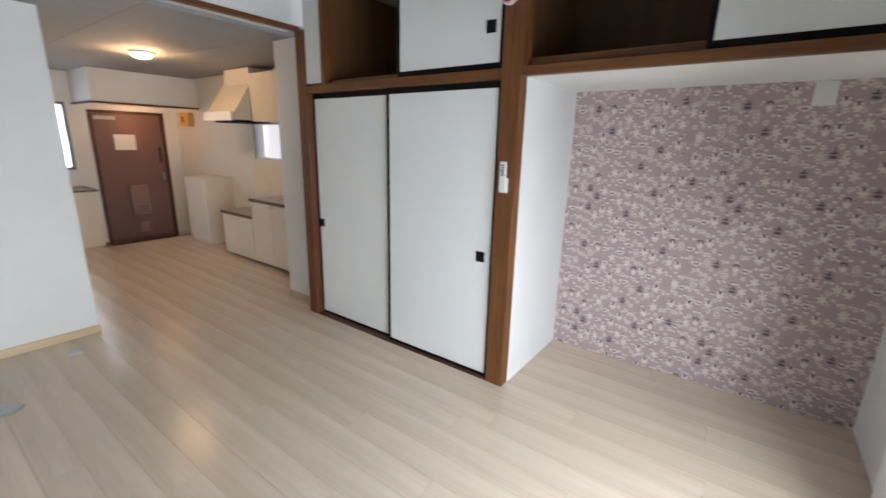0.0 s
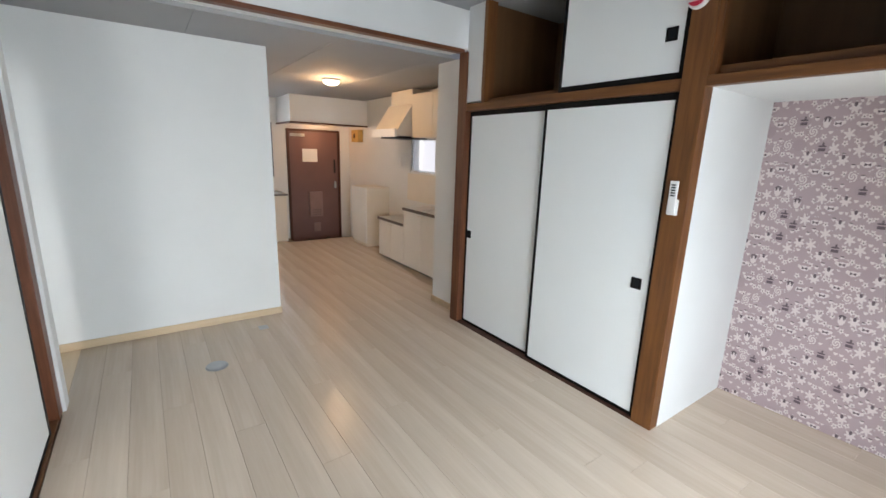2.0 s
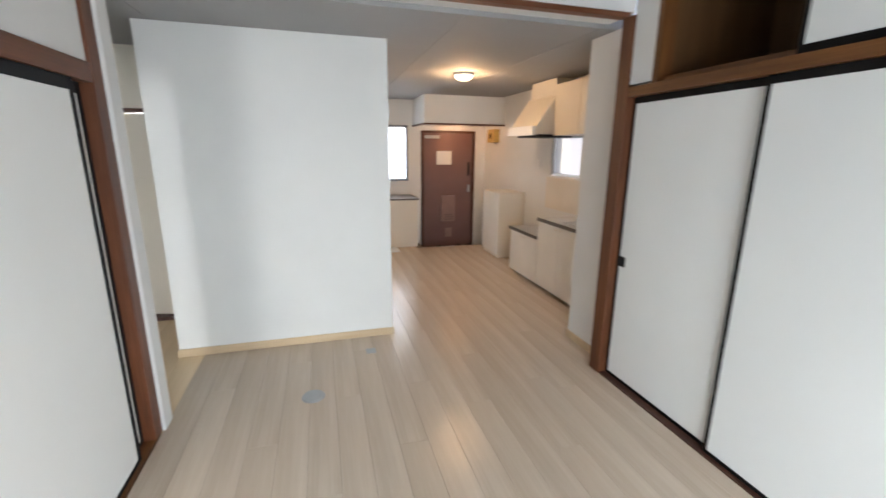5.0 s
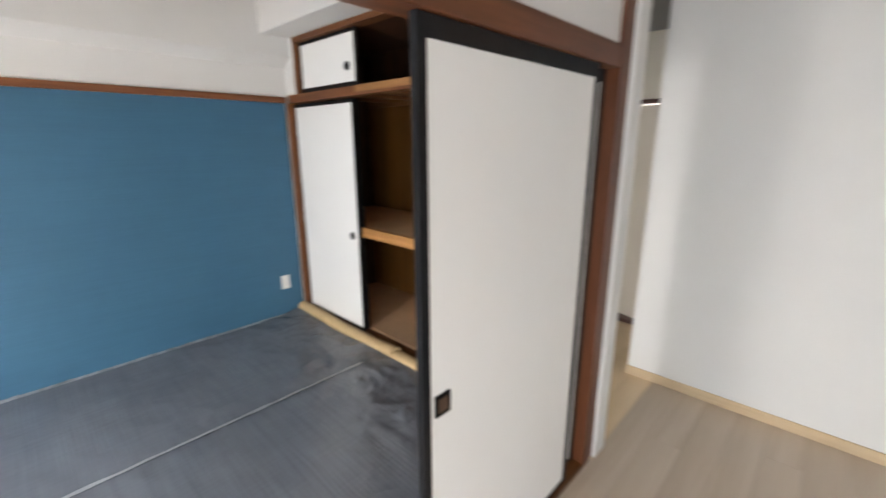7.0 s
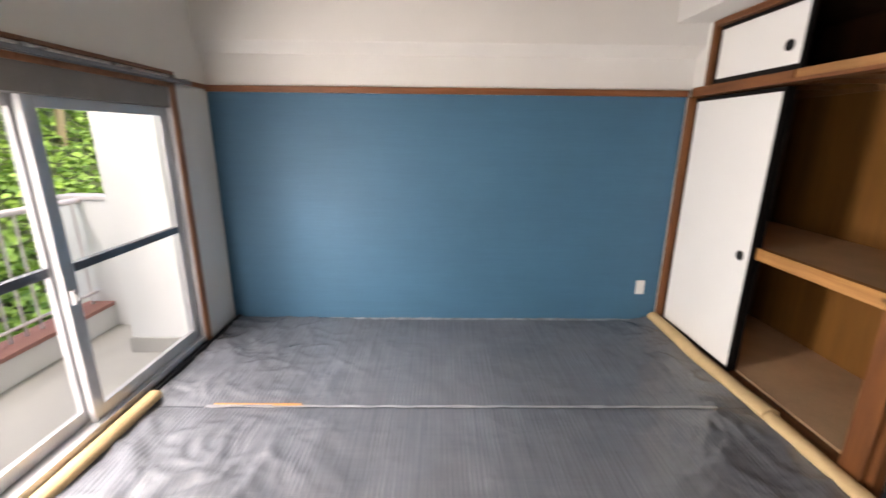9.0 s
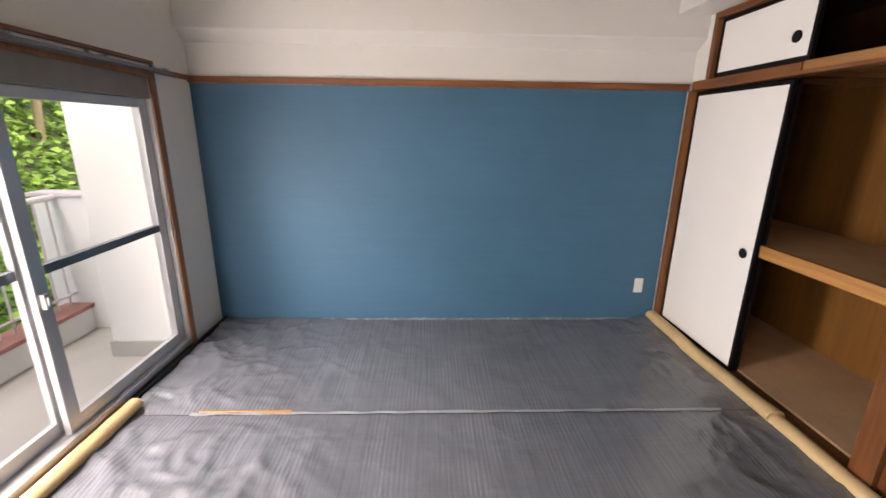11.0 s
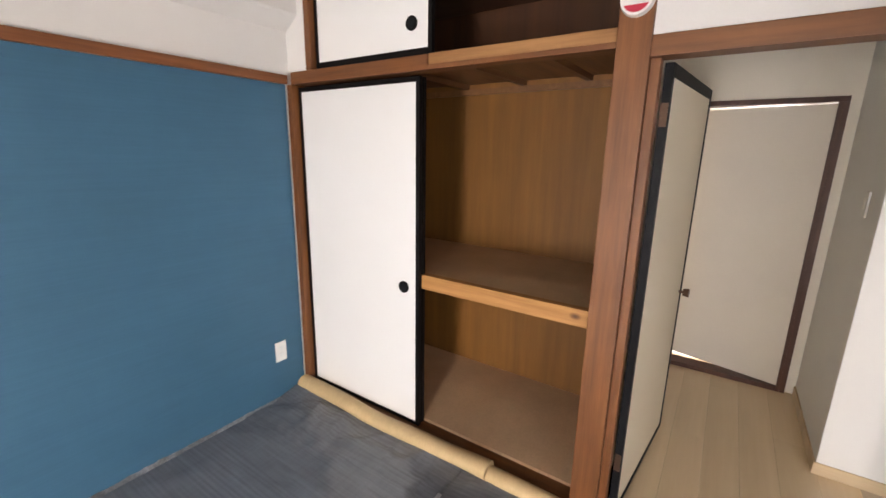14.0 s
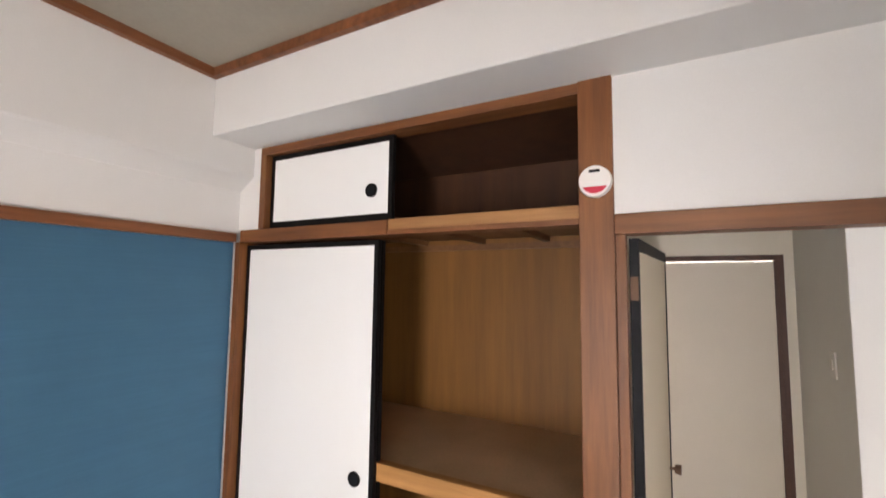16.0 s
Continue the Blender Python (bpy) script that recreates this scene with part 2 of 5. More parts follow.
def film_mat():
    """Black plastic sheet: close shallow ribs along one way, fading in and out, half gloss."""
    m, nt, b = nodes_of("black_plastic_sheet")

    def mth(op, a, k, c=None):
        n = nt.nodes.new("ShaderNodeMath")
        n.operation = op
        for q, v in enumerate((a, k, c)):
            if v is None:
                continue
            if isinstance(v, (int, float)):
                n.inputs[q].default_value = v
            else:
                nt.links.new(v, n.inputs[q])
        return n.outputs[0]

    tc = nt.nodes.new("ShaderNodeTexCoord")
    wave = nt.nodes.new("ShaderNodeTexWave")
    wave.wave_type = "BANDS"
    wave.bands_direction = "X"
    wave.inputs["Scale"].default_value = 14
    wave.inputs["Distortion"].default_value = 3.5
    wave.inputs["Detail"].default_value = 2
    wave.inputs["Detail Scale"].default_value = 0.12
    nt.links.new(tc.outputs["Object"], wave.inputs["Vector"])
    patch = noise_node(nt, 3.2, 4, 0.6, (1.0, 0.5, 1))
    ribs = noise_node(nt, 95, 2, 0.5, (1.0, 0.018, 1))
    cross = noise_node(nt, 70, 2, 0.5, (0.03, 1.0, 1))
    soft = noise_node(nt, 2.6, 2, 0.4, (1, 1, 1))
    dirt = noise_node(nt, 1.6, 5)
    mask = ramp(nt, patch.outputs["Fac"], [(0.44, (0.02, 0.02, 0.02)), (0.66, (1, 1, 1))])
    band = mth("MULTIPLY", wave.outputs["Fac"], mask)
    lines = mth("MULTIPLY_ADD", cross.outputs["Fac"], 0.3, ribs.outputs["Fac"])
    lines = mth("MULTIPLY_ADD", band, 0.35, lines)
    col = ramp(nt, lines, [(0.42, (0.112, 0.122, 0.142)), (0.98, (0.160, 0.173, 0.198))])
    tint = ramp(nt, dirt.outputs["Fac"], [(0.3, (0.9, 0.9, 0.9)), (0.7, (1.08, 1.08, 1.08))])
    nt.links.new(mixrgb(nt, "MULTIPLY", 1.0, col, tint), b.inputs["Base Color"])
    fold = nt.nodes.new("ShaderNodeTexVoronoi")
    fold.inputs["Scale"].default_value = 4.5
    bend = nt.nodes.new("ShaderNodeVectorMath")
    bend.operation = "MULTIPLY_ADD"
    bend.inputs[1].default_value = (0.35, 0.35, 0.0)
    warp = noise_node(nt, 3.0, 3, 0.5)
    nt.links.new(warp.outputs["Color"], bend.inputs[0])
    nt.links.new(tc.outputs["Object"], bend.inputs[2])
    nt.links.new(bend.outputs[0], fold.inputs["Vector"])
    creased = mth("MULTIPLY", fold.outputs["Distance"], ramp(nt, noise_node(nt, 1.1, 2).outputs["Fac"], [(0.42, (0.1, 0.1, 0.1)), (0.62, (1, 1, 1))]))
    height = mth("MULTIPLY_ADD", soft.outputs["Fac"], 2.0, mth("MULTIPLY_ADD", band, 0.10, mth("MULTIPLY", lines, 0.05)))
    height = mth("MULTIPLY_ADD", creased, 1.6, height)
    b.inputs["Roughness"].default_value = 0.2
    b.inputs["Specular IOR Level"].default_value = 0.75
    bump(nt, b, height, 0.7, 0.012)
    return m


M_BLUE = blue_mat()
M_PLANK = plank_mat("pale_floor_plank", (0.60, 0.505, 0.40), (0.68, 0.59, 0.485))
# corridor copy of the pale plank, warm bulb light tinted into its colour
M_PLANKC = plank_mat("warm_lit_floor_plank", (0.76, 0.60, 0.40), (0.80, 0.645, 0.445), 0.16)
M_FILM = film_mat()
M_SOIL = plain("hillside_soil", (0.10, 0.13, 0.04), 0.9, 0.4, 1.5, 20, 0.01)


# ---- mesh helpers ----
def world_of(ob):
    m = ob.matrix_basis.copy()
    if ob.parent:
        m = world_of(ob.parent) @ ob.matrix_parent_inverse @ m
    return m


def box(bm, x0, x1, y0, y1, z0, z1):
    v = [bm.verts.new((x, y, z)) for x in (x0, x1) for y in (y0, y1) for z in (z0, z1)]
    for f in ((0, 1, 3, 2), (4, 6, 7, 5), (0, 4, 5, 1), (2, 3, 7, 6), (0, 2, 6, 4), (1, 5, 7, 3)):
        bm.faces.new([v[i] for i in f])
    return v


def boxes(*specs, bevel=0.0):
    bm = bmesh.new()
    for s in specs:
        box(bm, *s)
    if bevel:
        bmesh.ops.bevel(bm, geom=bm.edges[:], offset=bevel, segments=2, affect="EDGES", profile=0.6)
    return bm


def tube(bm, a, b, r, seg=16, r2=None, cap=True):
    a, b = Vector(a), Vector(b)
    d = b - a
    m = Matrix.Translation((a + b) / 2) @ d.to_track_quat("Z", "Y").to_matrix().to_4x4()
    bmesh.ops.create_cone(bm, cap_ends=cap, segments=seg, radius1=r, radius2=r if r2 is None else r2, depth=d.length, matrix=m)


def prism(bm, profile, axis, a, b):
    """Extrudes a closed profile of (u, v) along an axis from a to b."""
    def place(u, v, w):
        return {"x": (w, u, v), "y": (u, w, v), "z": (u, v, w)}[axis]
    lo = [bm.verts.new(place(u, v, a)) for u, v in profile]
    hi = [bm.verts.new(place(u, v, b)) for u, v in profile]
    bm.faces.new(lo)
    bm.faces.new(hi[::-1])
    for i in range(len(lo)):
        j = (i + 1) % len(lo)
        bm.faces.new((lo[i], hi[i], hi[j], lo[j]))


def mesh_ob(name, bm, material, smooth=False):
    bmesh.ops.recalc_face_normals(bm, faces=bm.faces)
    me = bpy.data.meshes.new(name)
    bm.to_mesh(me)
    bm.free()
    me.materials.append(material)
    if smooth:
        for p in me.polygons:
            p.use_smooth = True
        me.set_sharp_from_angle(angle=radians(40))
    return new(name, me)


def part(name, bm, material, parent, label="", smooth=False):
    ob = mesh_ob(name, bm, material, smooth)
    ob.parent = parent
    ob.matrix_parent_inverse = world_of(parent).inverted()
    if label:
        tagged(ob, label)
    return ob


def thing(name, base, label, category, group=""):
    ob = new(name)
    ob.empty_display_size = 0.1
    ob.matrix_basis = Matrix.Translation(base)
    return tagged(ob, label, category, group)


def structure(name, bm, material, label="", smooth=False):
    return tagged(mesh_ob(name, bm, material, smooth), label, kind="structure")


# ---- plan ----
EAST = 1.085         # inner face of the window wall
EASTA = 1.16         # side wall of the alcove
SOUTH = -2.79        # blue wall
FRONT = 2.59         # front of the living room's closets
BACK = 3.435         # back of the alcove
WEST = -2.44         # line between rooms and kitchen
CEIL = 2.56
KCEIL = 2.25
DIV0, DIV1 = -0.165, -0.075   # wall between the two rooms
KIT = 3.55           # kitchen's outer wall
ENT = -7.0           # entrance wall
LINT = 1.76

# ---- floors ----
floor = structure("floor", boxes((-6.3, EASTA, -1.0, KIT, -0.30, -0.012), (ENT, -6.3005, 1.2, 2.32, -0.30, -0.012)), M_JOINT, "floor base under pale planks")
floor_tatami = structure("floor_tatami_room", boxes((WEST, EAST + 0.1, SOUTH, DIV0, -0.30, -0.002)), M_TILE, "floor base under black plastic sheet")

# ---- walls ----
def pierced(axis, at0, at1, lo, hi, z0, z1, holes):
    """Wall slab across an axis with rectangular holes (lo, hi, z0, z1) through it."""
    bm = bmesh.new()
    def slab(a, b, c, d):
        if b - a > 1e-4 and d - c > 1e-4:
            box(bm, *((at0, at1, a, b, c, d) if axis == "x" else (a, b, at0, at1, c, d)))
    cur = lo
    for a, b, c, d in sorted(holes):
        slab(cur, a, z0, z1)
        slab(a, b, z0, c)
        slab(a, b, d, z1)
        cur = b
    slab(cur, hi, z0, z1)
    return bm


WIN_J = (-2.35, -0.43, 0.05, 1.79)
WIN_L = (0.46, 2.38, 0.05, 1.79)
structure("wall_east", pierced("x", EAST, EAST + 0.16, SOUTH - 0.15, FRONT + 0.05, -0.3, CEIL + 0.1, [WIN_J, WIN_L]), M_WALL, "white papered window wall")
structure("wall_south", boxes((WEST - 0.9, EAST, SOUTH - 0.15, SOUTH, -0.3, CEIL + 0.1)), M_WALL, "white papered wall above blue wallpaper")
structure("wallpaper_blue", boxes((WEST + 0.02, EAST, SOUTH, SOUTH + 0.004, 0.0, 1.7878)), M_BLUE, "deep blue textured wallpaper")
bm = bmesh.new()
prism(bm, [(SOUTH, CEIL + 0.1), (SOUTH, 2.046), (-2.698, 2.108), (-2.69, 2.118), (-2.69, CEIL + 0.1)], "x", WEST - 0.1, EAST)
structure("beam_south", bm, M_WALL, "white papered ceiling beam")
structure("beam_west", boxes((WEST - 0.2, -2.22, -2.69, DIV0, 2.255, CEIL + 0.1), bevel=0.006), M_WALL, "white papered ceiling beam")
structure("wall_west_upper", boxes((WEST - 0.1, WEST - 0.012, -1.02, DIV0, 1.8145, 2.255)), M_WALL, "white wall over doorway")
structure("ceiling_tatami_room", boxes((-2.22, EAST, -2.69, DIV0, CEIL, CEIL + 0.1)), M_CEILJ, "grey-brown boarded ceiling")
structure("trim_tatami_ceiling", boxes((-2.22, -2.192, -2.69, DIV0, CEIL - 0.04, CEIL), (-2.192, EAST, -2.69, -2.662, CEIL - 0.04, CEIL), (-2.192, EAST, DIV0 - 0.03, DIV0, CEIL - 0.04, CEIL), (EAST - 0.03, EAST, -2.662, DIV0 - 0.03, CEIL - 0.04, CEIL)), M_RAILJX, "brown timber ceiling trim")
structure("ceiling_living", boxes((WEST, EASTA, DIV1, BACK, CEIL, CEIL + 0.1)), M_CEIL, "ceiling, greyed for dim light")
structure("beam_opening", boxes((WEST - 0.22, WEST + 0.02, DIV0, FRONT + 0.06, 2.275, CEIL + 0.1), bevel=0.004), M_WALL, "white papered beam over kitchen opening")
structure("trim_opening", boxes((WEST - 0.03, WEST + 0.03, DIV1, FRONT + 0.02, 2.245, 2.274), bevel=0.003), M_RAILRY, "red-brown timber trim under beam")
structure("wall_divider", boxes((WEST + 0.08, EAST, DIV0 + 0.02, DIV1 - 0.012, 1.835, CEIL)), M_WALL, "white wall over sliding doors")
structure("wall_divider_end", boxes((WEST - 0.12, WEST - 0.012, DIV0 - 0.0, DIV1 + 0.02, 0.0, 2.26)), M_WALL, "white wall end beside timber post")
structure("door_head_divider", boxes((WEST + 0.08, EAST, DIV0, DIV1, LINT - 0.005, 1.834), bevel=0.003), M_RAILRX, "red-brown timber head rail over sliding doors")
structure("post_divider", boxes((WEST - 0.012, WEST + 0.08, DIV0 - 0.004, DIV1 + 0.004, 0.0, 2.245), bevel=0.003), M_POSTR, "red-brown timber post")
structure("sill_divider", boxes((WEST + 0.08, EAST, DIV0, DIV1, -0.02, 0.012), bevel=0.002), M_RAILX, "worn brown timber sliding track")

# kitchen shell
structure("ceiling_kitchen", boxes((ENT, WEST - 0.22, -1.42, KIT, KCEIL + 0.01, KCEIL + 0.1), *[(x0, x0 + 1.816, y0, y0 + 0.906, KCEIL, KCEIL + 0.0095) for x0 in (-8.12, -6.30, -4.48) for y0 in (-1.95, -1.04, -0.13, 0.78, 1.69, 2.60)]), M_CEIL, "ceiling boards, greyed for dim light")
structure("partition", boxes((-5.3, -3.345, -0.232, 1.332, -0.02, KCEIL), bevel=0.004), M_WALL, "white papered partition block")
structure("baseboard_partition", boxes((-3.345, -3.335, -0.242, 1.342, 0.0, 0.060), (-5.3, -3.3455, 1.332, 1.342, 0.0, 0.060), (-4.14, -3.3455, -0.242, -0.232, 0.0, 0.060), bevel=0.002), M_BASE, "beige wood-look baseboard")
KWIN = (-4.80, -4.18, 1.19, 1.655)
structure("wall_north_kitchen", pierced("y", KIT, KIT + 0.14, ENT - 0.1, -2.3, -0.3, KCEIL + 0.1, [KWIN]), M_WALL, "off-white papered kitchen wall")
EWIN = (1.62, 2.21, 0.98, 1.86)
structure("wall_entrance", pierced("x", ENT - 0.14, ENT, -1.4, KIT, -0.3, KCEIL + 0.1, [EWIN, (2.43, 3.37, -0.17, 1.79)]), M_WALL, "off-white papered entrance wall")
structure("wall_kitchen_south", boxes((ENT, -5.3, 1.18, 1.33, -0.3, KCEIL)), M_WALL, "off-white wall")
structure("soffit_entrance", boxes((ENT, -6.22, 2.3, KIT, 1.86, KCEIL), bevel=0.004), M_WALL, "white dropped soffit over entrance")
structure("trim_soffit", boxes((-6.235, -6.205, 2.285, KIT, 1.835, 1.859), (ENT, -6.236, 2.285, 2.315, 1.835, 1.859)), M_DARKT, "dark brown trim under soffit")
structure("closet_end_wall", boxes((-2.93, WEST - 0.012, 2.715, KIT, 0.0, KCEIL), bevel=0.004), M_WALL, "white papered wall end")
structure("baseboard_closet_end", boxes((-2.94, WEST - 0.03, 2.705, 2.714, 0.0, 0.06)), M_BASE, "beige wood-look baseboard")

# corridor behind the hinged door
structure("wall_corridor_south", boxes((-5.7, -3.34, -1.42, -1.12, -0.02, KCEIL)), M_CREAM, "corridor wall with warm light tinted in")
structure("wall_corridor_west", pierced("x", -4.27, -4.15, -1.12, -0.212, -0.02, KCEIL, [(-1.0, -0.285, 0.0, 1.782)]), M_CREAM, "wall round washroom doorway with warm light tinted in")
structure("wall_washroom_west", pierced("x", -5.7, -5.58, -1.42, -0.2, -0.02, KCEIL, [(-1.1, -0.4, 0.75, 1.75)]), M_WALL, "white washroom wall")
structure("floor_washroom", boxes((-5.7, -4.15, -1.42, -0.2, -0.1, -0.005)), M_KITW, "pale vinyl washroom floor")
structure("daylight_washroom", boxes((-5.95, -5.94, -1.6, 0.1, 0.3, 2.2)), M_SKYCARD, "daylight outside washroom window")
structure("daylight_kitchen", boxes((-5.3, -3.0, KIT + 0.45, KIT + 0.46, 0.7, 2.2)), M_SKYDIM, "daylight outside kitchen window")
structure("daylight_entrance", boxes((ENT - 0.5, ENT - 0.49, 1.2, 2.8, 0.5, 2.3)), glow("daylight_backdrop_bright", (0.95, 0.97, 1.0), 5.0), "daylight outside entrance window")

# living room closets and alcove shell
structure("wall_alcove_east", boxes((EASTA, EASTA + 0.1, FRONT + 0.05, BACK + 0.1, -0.3, CEIL + 0.1)), M_WALL, "white papered alcove end wall")
structure("wall_alcove_back", boxes((-0.56, EASTA, BACK, BACK + 0.1, -0.02, CEIL)), M_WALL, "white wall behind alcove")
structure("wall_alcove_side", boxes((-0.62, -0.555, FRONT + 0.075, BACK, 0.0, 1.815)), M_WALL, "white papered alcove side wall")
structure("ceiling_alcove", boxes((-0.555, EASTA, FRONT + 0.055, BACK, 1.815, 1.845)), M_WALL, "white alcove ceiling")
structure("wall_closet_strip", boxes((WEST + 0.08, -2.17, FRONT + 0.012, FRONT + 0.1, 1.87, CEIL)), M_WALL, "white papered strip beside upper closet")


# ---- windows ----
def sliding_window(name, y0, y1, z0, z1, x, label):
    w = tagged(new(name), label, kind="structure")
    w.matrix_basis = Matrix.Translation((x, y0, z0))
    part("window_frame", boxes((x, x + 0.12, y0, y0 + 0.035, z0, z1), (x, x + 0.12, y1 - 0.035, y1, z0, z1), (x, x + 0.12, y0 + 0.035, y1 - 0.035, z0, z0 + 0.04), bevel=0.003), M_ALU, w)
    part("top_band", boxes((x + 0.001, x + 0.119, y0 + 0.0355, y1 - 0.0355, z1 - 0.14, z1), bevel=0.003), M_BAND, w, "grey-brown aluminium head band")
    mid = (y0 + y1) / 2
    for k, (a, b, off) in enumerate(((y0 + 0.036, mid + 0.03, 0.03), (mid - 0.03, y1 - 0.036, 0.075))):
        xa = x + off
        lo, hi = z0 + 0.042, z1 - 0.142
        sash = part("sash", boxes((xa, xa + 0.03, a, a + 0.07, lo, hi), (xa, xa + 0.03, b - 0.07, b, lo, hi), (xa, xa + 0.03, a + 0.07, b - 0.07, lo, lo + 0.07), (xa, xa + 0.03, a + 0.07, b - 0.07, hi - 0.05, hi), bevel=0.003), M_ALU, w)
        part("middle_rail", boxes((xa - 0.002, xa + 0.032, a + 0.072, b - 0.072, 0.865, 0.907), bevel=0.002), M_ALUD, sash, "dark grey aluminium middle rail")
        p = part("pane", boxes((xa + 0.012, xa + 0.016, a + 0.05, b - 0.05, lo + 0.06, hi - 0.04)), M_GLASS, sash, "clear glass pane")
        p.visible_shadow = False
        if k == 0:
            part("latch", boxes((xa - 0.022, xa - 0.001, b - 0.045, b - 0.015, 0.72, 0.79), (xa - 0.03, xa - 0.0225, b - 0.036, b - 0.024, 0.735, 0.775), bevel=0.003), M_METAL, sash, "grey metal sash latch")
    return w


sliding_window("window_1", *WIN_J, EAST - 0.01, "aluminium sliding balcony window with clear panes")
sliding_window("window_2", *WIN_L, EAST - 0.01, "aluminium sliding balcony window with clear panes")
for y0, y1, nm in ((WIN_J[0], WIN_J[1], "window_trim_1"), (WIN_L[0], WIN_L[1], "window_trim_2")):
    structure(nm, boxes((EAST - 0.02, EAST - 0.011, y0 - 0.029, y0 + 0.028, 0.0, 1.80), (EAST - 0.02, EAST - 0.011, y1 - 0.028, y1 + 0.029, 0.0, 1.80), (EAST - 0.02, EAST - 0.011, y0 + 0.0285, y1 - 0.0285, 1.77, 1.80), bevel=0.002), M_CASE, "worn orange-brown timber window casing")
structure("sill_window", boxes((EAST - 0.03, EAST - 0.011, WIN_J[0] + 0.029, WIN_J[1] - 0.029, 0.0, 0.05)), M_CHAR, "dark window sill")
c = thing("curtain_rail", (EAST - 0.03, -1.4, 1.80), "grey metal double curtain rail above window", "curtain rail")
part("rail", boxes((EAST - 0.052, EAST - 0.036, -2.44, -0.36, 1.795, 1.815), (EAST - 0.095, EAST - 0.079, -2.44, -0.36, 1.795, 1.815), bevel=0.003), M_ALUD, c)
for y in (-2.38, -1.9, -1.4, -0.9, -0.42):
    part("bracket", boxes((EAST - 0.1, EAST - 0.016, y - 0.01, y + 0.01, 1.816, 1.824), (EAST - 0.022, EAST - 0.0, y - 0.012, y + 0.012, 1.8245, 1.845)), M_METAL, c)
structure("picture_rail_south", boxes((WEST + 0.02, EAST, SOUTH + 0.0, SOUTH + 0.028, 1.788, 1.832), bevel=0.003), M_RAILJX, "brown timber picture rail")
structure("picture_rail_east", boxes((EAST - 0.022, EAST, SOUTH + 0.03, WIN_J[0] - 0.03, 1.802, 1.832), (EAST - 0.022, EAST, WIN_J[0] - 0.028, WIN_J[1] + 0.03, 1.846, 1.866), bevel=0.002), M_RAILJY, "brown timber picture rail")


# ---- sliding doors ----
def sliding_door(axis, a, b, at, z0, z1, pull, pull_z, round_pull, label, group, side=-1, name="sliding_door", wide=0.022, edge=None):
    """Papered sliding door with a black lacquer frame. axis: the way it slides; at: its room face; side: where its room lies."""
    t = 0.022
    top = 0.048 if edge is not None else 0.036 if edge is not None or group == G1 and z0 < 1 else 0.024
    foot = 0.032 if z0 > 1 else 0.02
    def put(u0, u1, d0, d1, c0, c1):
        lo, hi = sorted((at + d0 * -side, at + d1 * -side))
        return (u0, u1, lo, hi, c0, c1) if axis == "x" else (lo, hi, u0, u1, c0, c1)
    base = ((a + b) / 2, at, z0) if axis == "x" else (at, (a + b) / 2, z0)
    d = thing(name, base, label, "sliding door", group)
    part("panel", boxes(put(a + wide, b - wide, 0.003, t - 0.003, z0 + foot, z1 - top)), M_PANEL, d)
    for u0, u1, c0, c1, n in ((a, a + wide, z0, z1, "stile"), (b - wide, b, z0, z1, "stile"), (a + wide, b - wide, z0, z0 + foot, "bottom_rail"), (a + wide, b - wide, z1 - top, z1, "top_rail")):
        part(n, boxes(put(u0, u1, 0, t, c0, c1), bevel=0.0025), M_BLACK if edge is None else edge, d)
    bm = bmesh.new()
    if round_pull:
        c = put(pull, pull, -0.003, 0.004, pull_z, pull_z)
        p0 = Vector((c[0], c[2], c[4]))
        p1 = Vector((c[1], c[3], c[4]))
        tube(bm, p0, p1, 0.030, 24)
        pl = part("pull", bm, M_BLACK, d, "round black recessed pull", True)
        bm = bmesh.new()
        e = Vector((0, side, 0) if axis == "x" else (side, 0, 0))
        c0 = Vector((pull, at, pull_z)) if axis == "x" else Vector((at, pull, pull_z))
        tube(bm, c0 + e * 0.0031, c0 + e * 0.0045, 0.020, 20)
        part("pull_cup", bm, M_CHAR, pl, "grey cup of pull", True)
    else:
        h = 0.029
        pl = part("pull", boxes(put(pull - h, pull + h, -0.003, 0.004, pull_z - h * 1.1, pull_z + h * 1.1), bevel=0.001), M_BLACK, d, "square black recessed pull")
        part("pull_cup", boxes(put(pull - h * 0.62, pull + h * 0.62, -0.0038, -0.0031, pull_z - h * 0.7, pull_z + h * 0.7)), M_BRONZE if edge is not None else M_CHAR, pl, "dark cup of pull")
    return d


G1, G2, G3 = "sliding doors of living room closet", "sliding doors between rooms", "sliding doors of tatami room closet"
WHITE = "white papered sliding door with black lacquered frame"
sliding_door("x", -2.345, -1.50, FRONT + 0.052, 0.012, 1.80, -2.30, 0.805, False, WHITE + ", closed", G1)
sliding_door("x", -1.535, -0.675, FRONT + 0.024, 0.012, 1.80, -0.765, 0.80, False, WHITE + ", closed", G1)
sliding_door("x", -1.445, -0.685, FRONT + 0.03, 1.862, 2.45, -0.765, 2.075, False, "small " + WHITE + " of upper closet", G1)
sliding_door("x", 0.25, 1.08, FRONT + 0.03, 1.862, 2.45, 1.03, 2.075, False, "small " + WHITE + " of upper closet", G1)
sliding_door("x", -2.22, -1.345, DIV1 - 0.012, 0.012, LINT - 0.006, -1.418, 0.812, False, WHITE + ", pushed open", G2, side=1, wide=0.03, edge=M_CHAR)
sliding_door("x", -2.362, -1.487, DIV1 - 0.052, 0.012, LINT - 0.006, -2.27, 0.82, False, WHITE + ", pushed open", G2, side=1, wide=0.03, edge=M_CHAR)
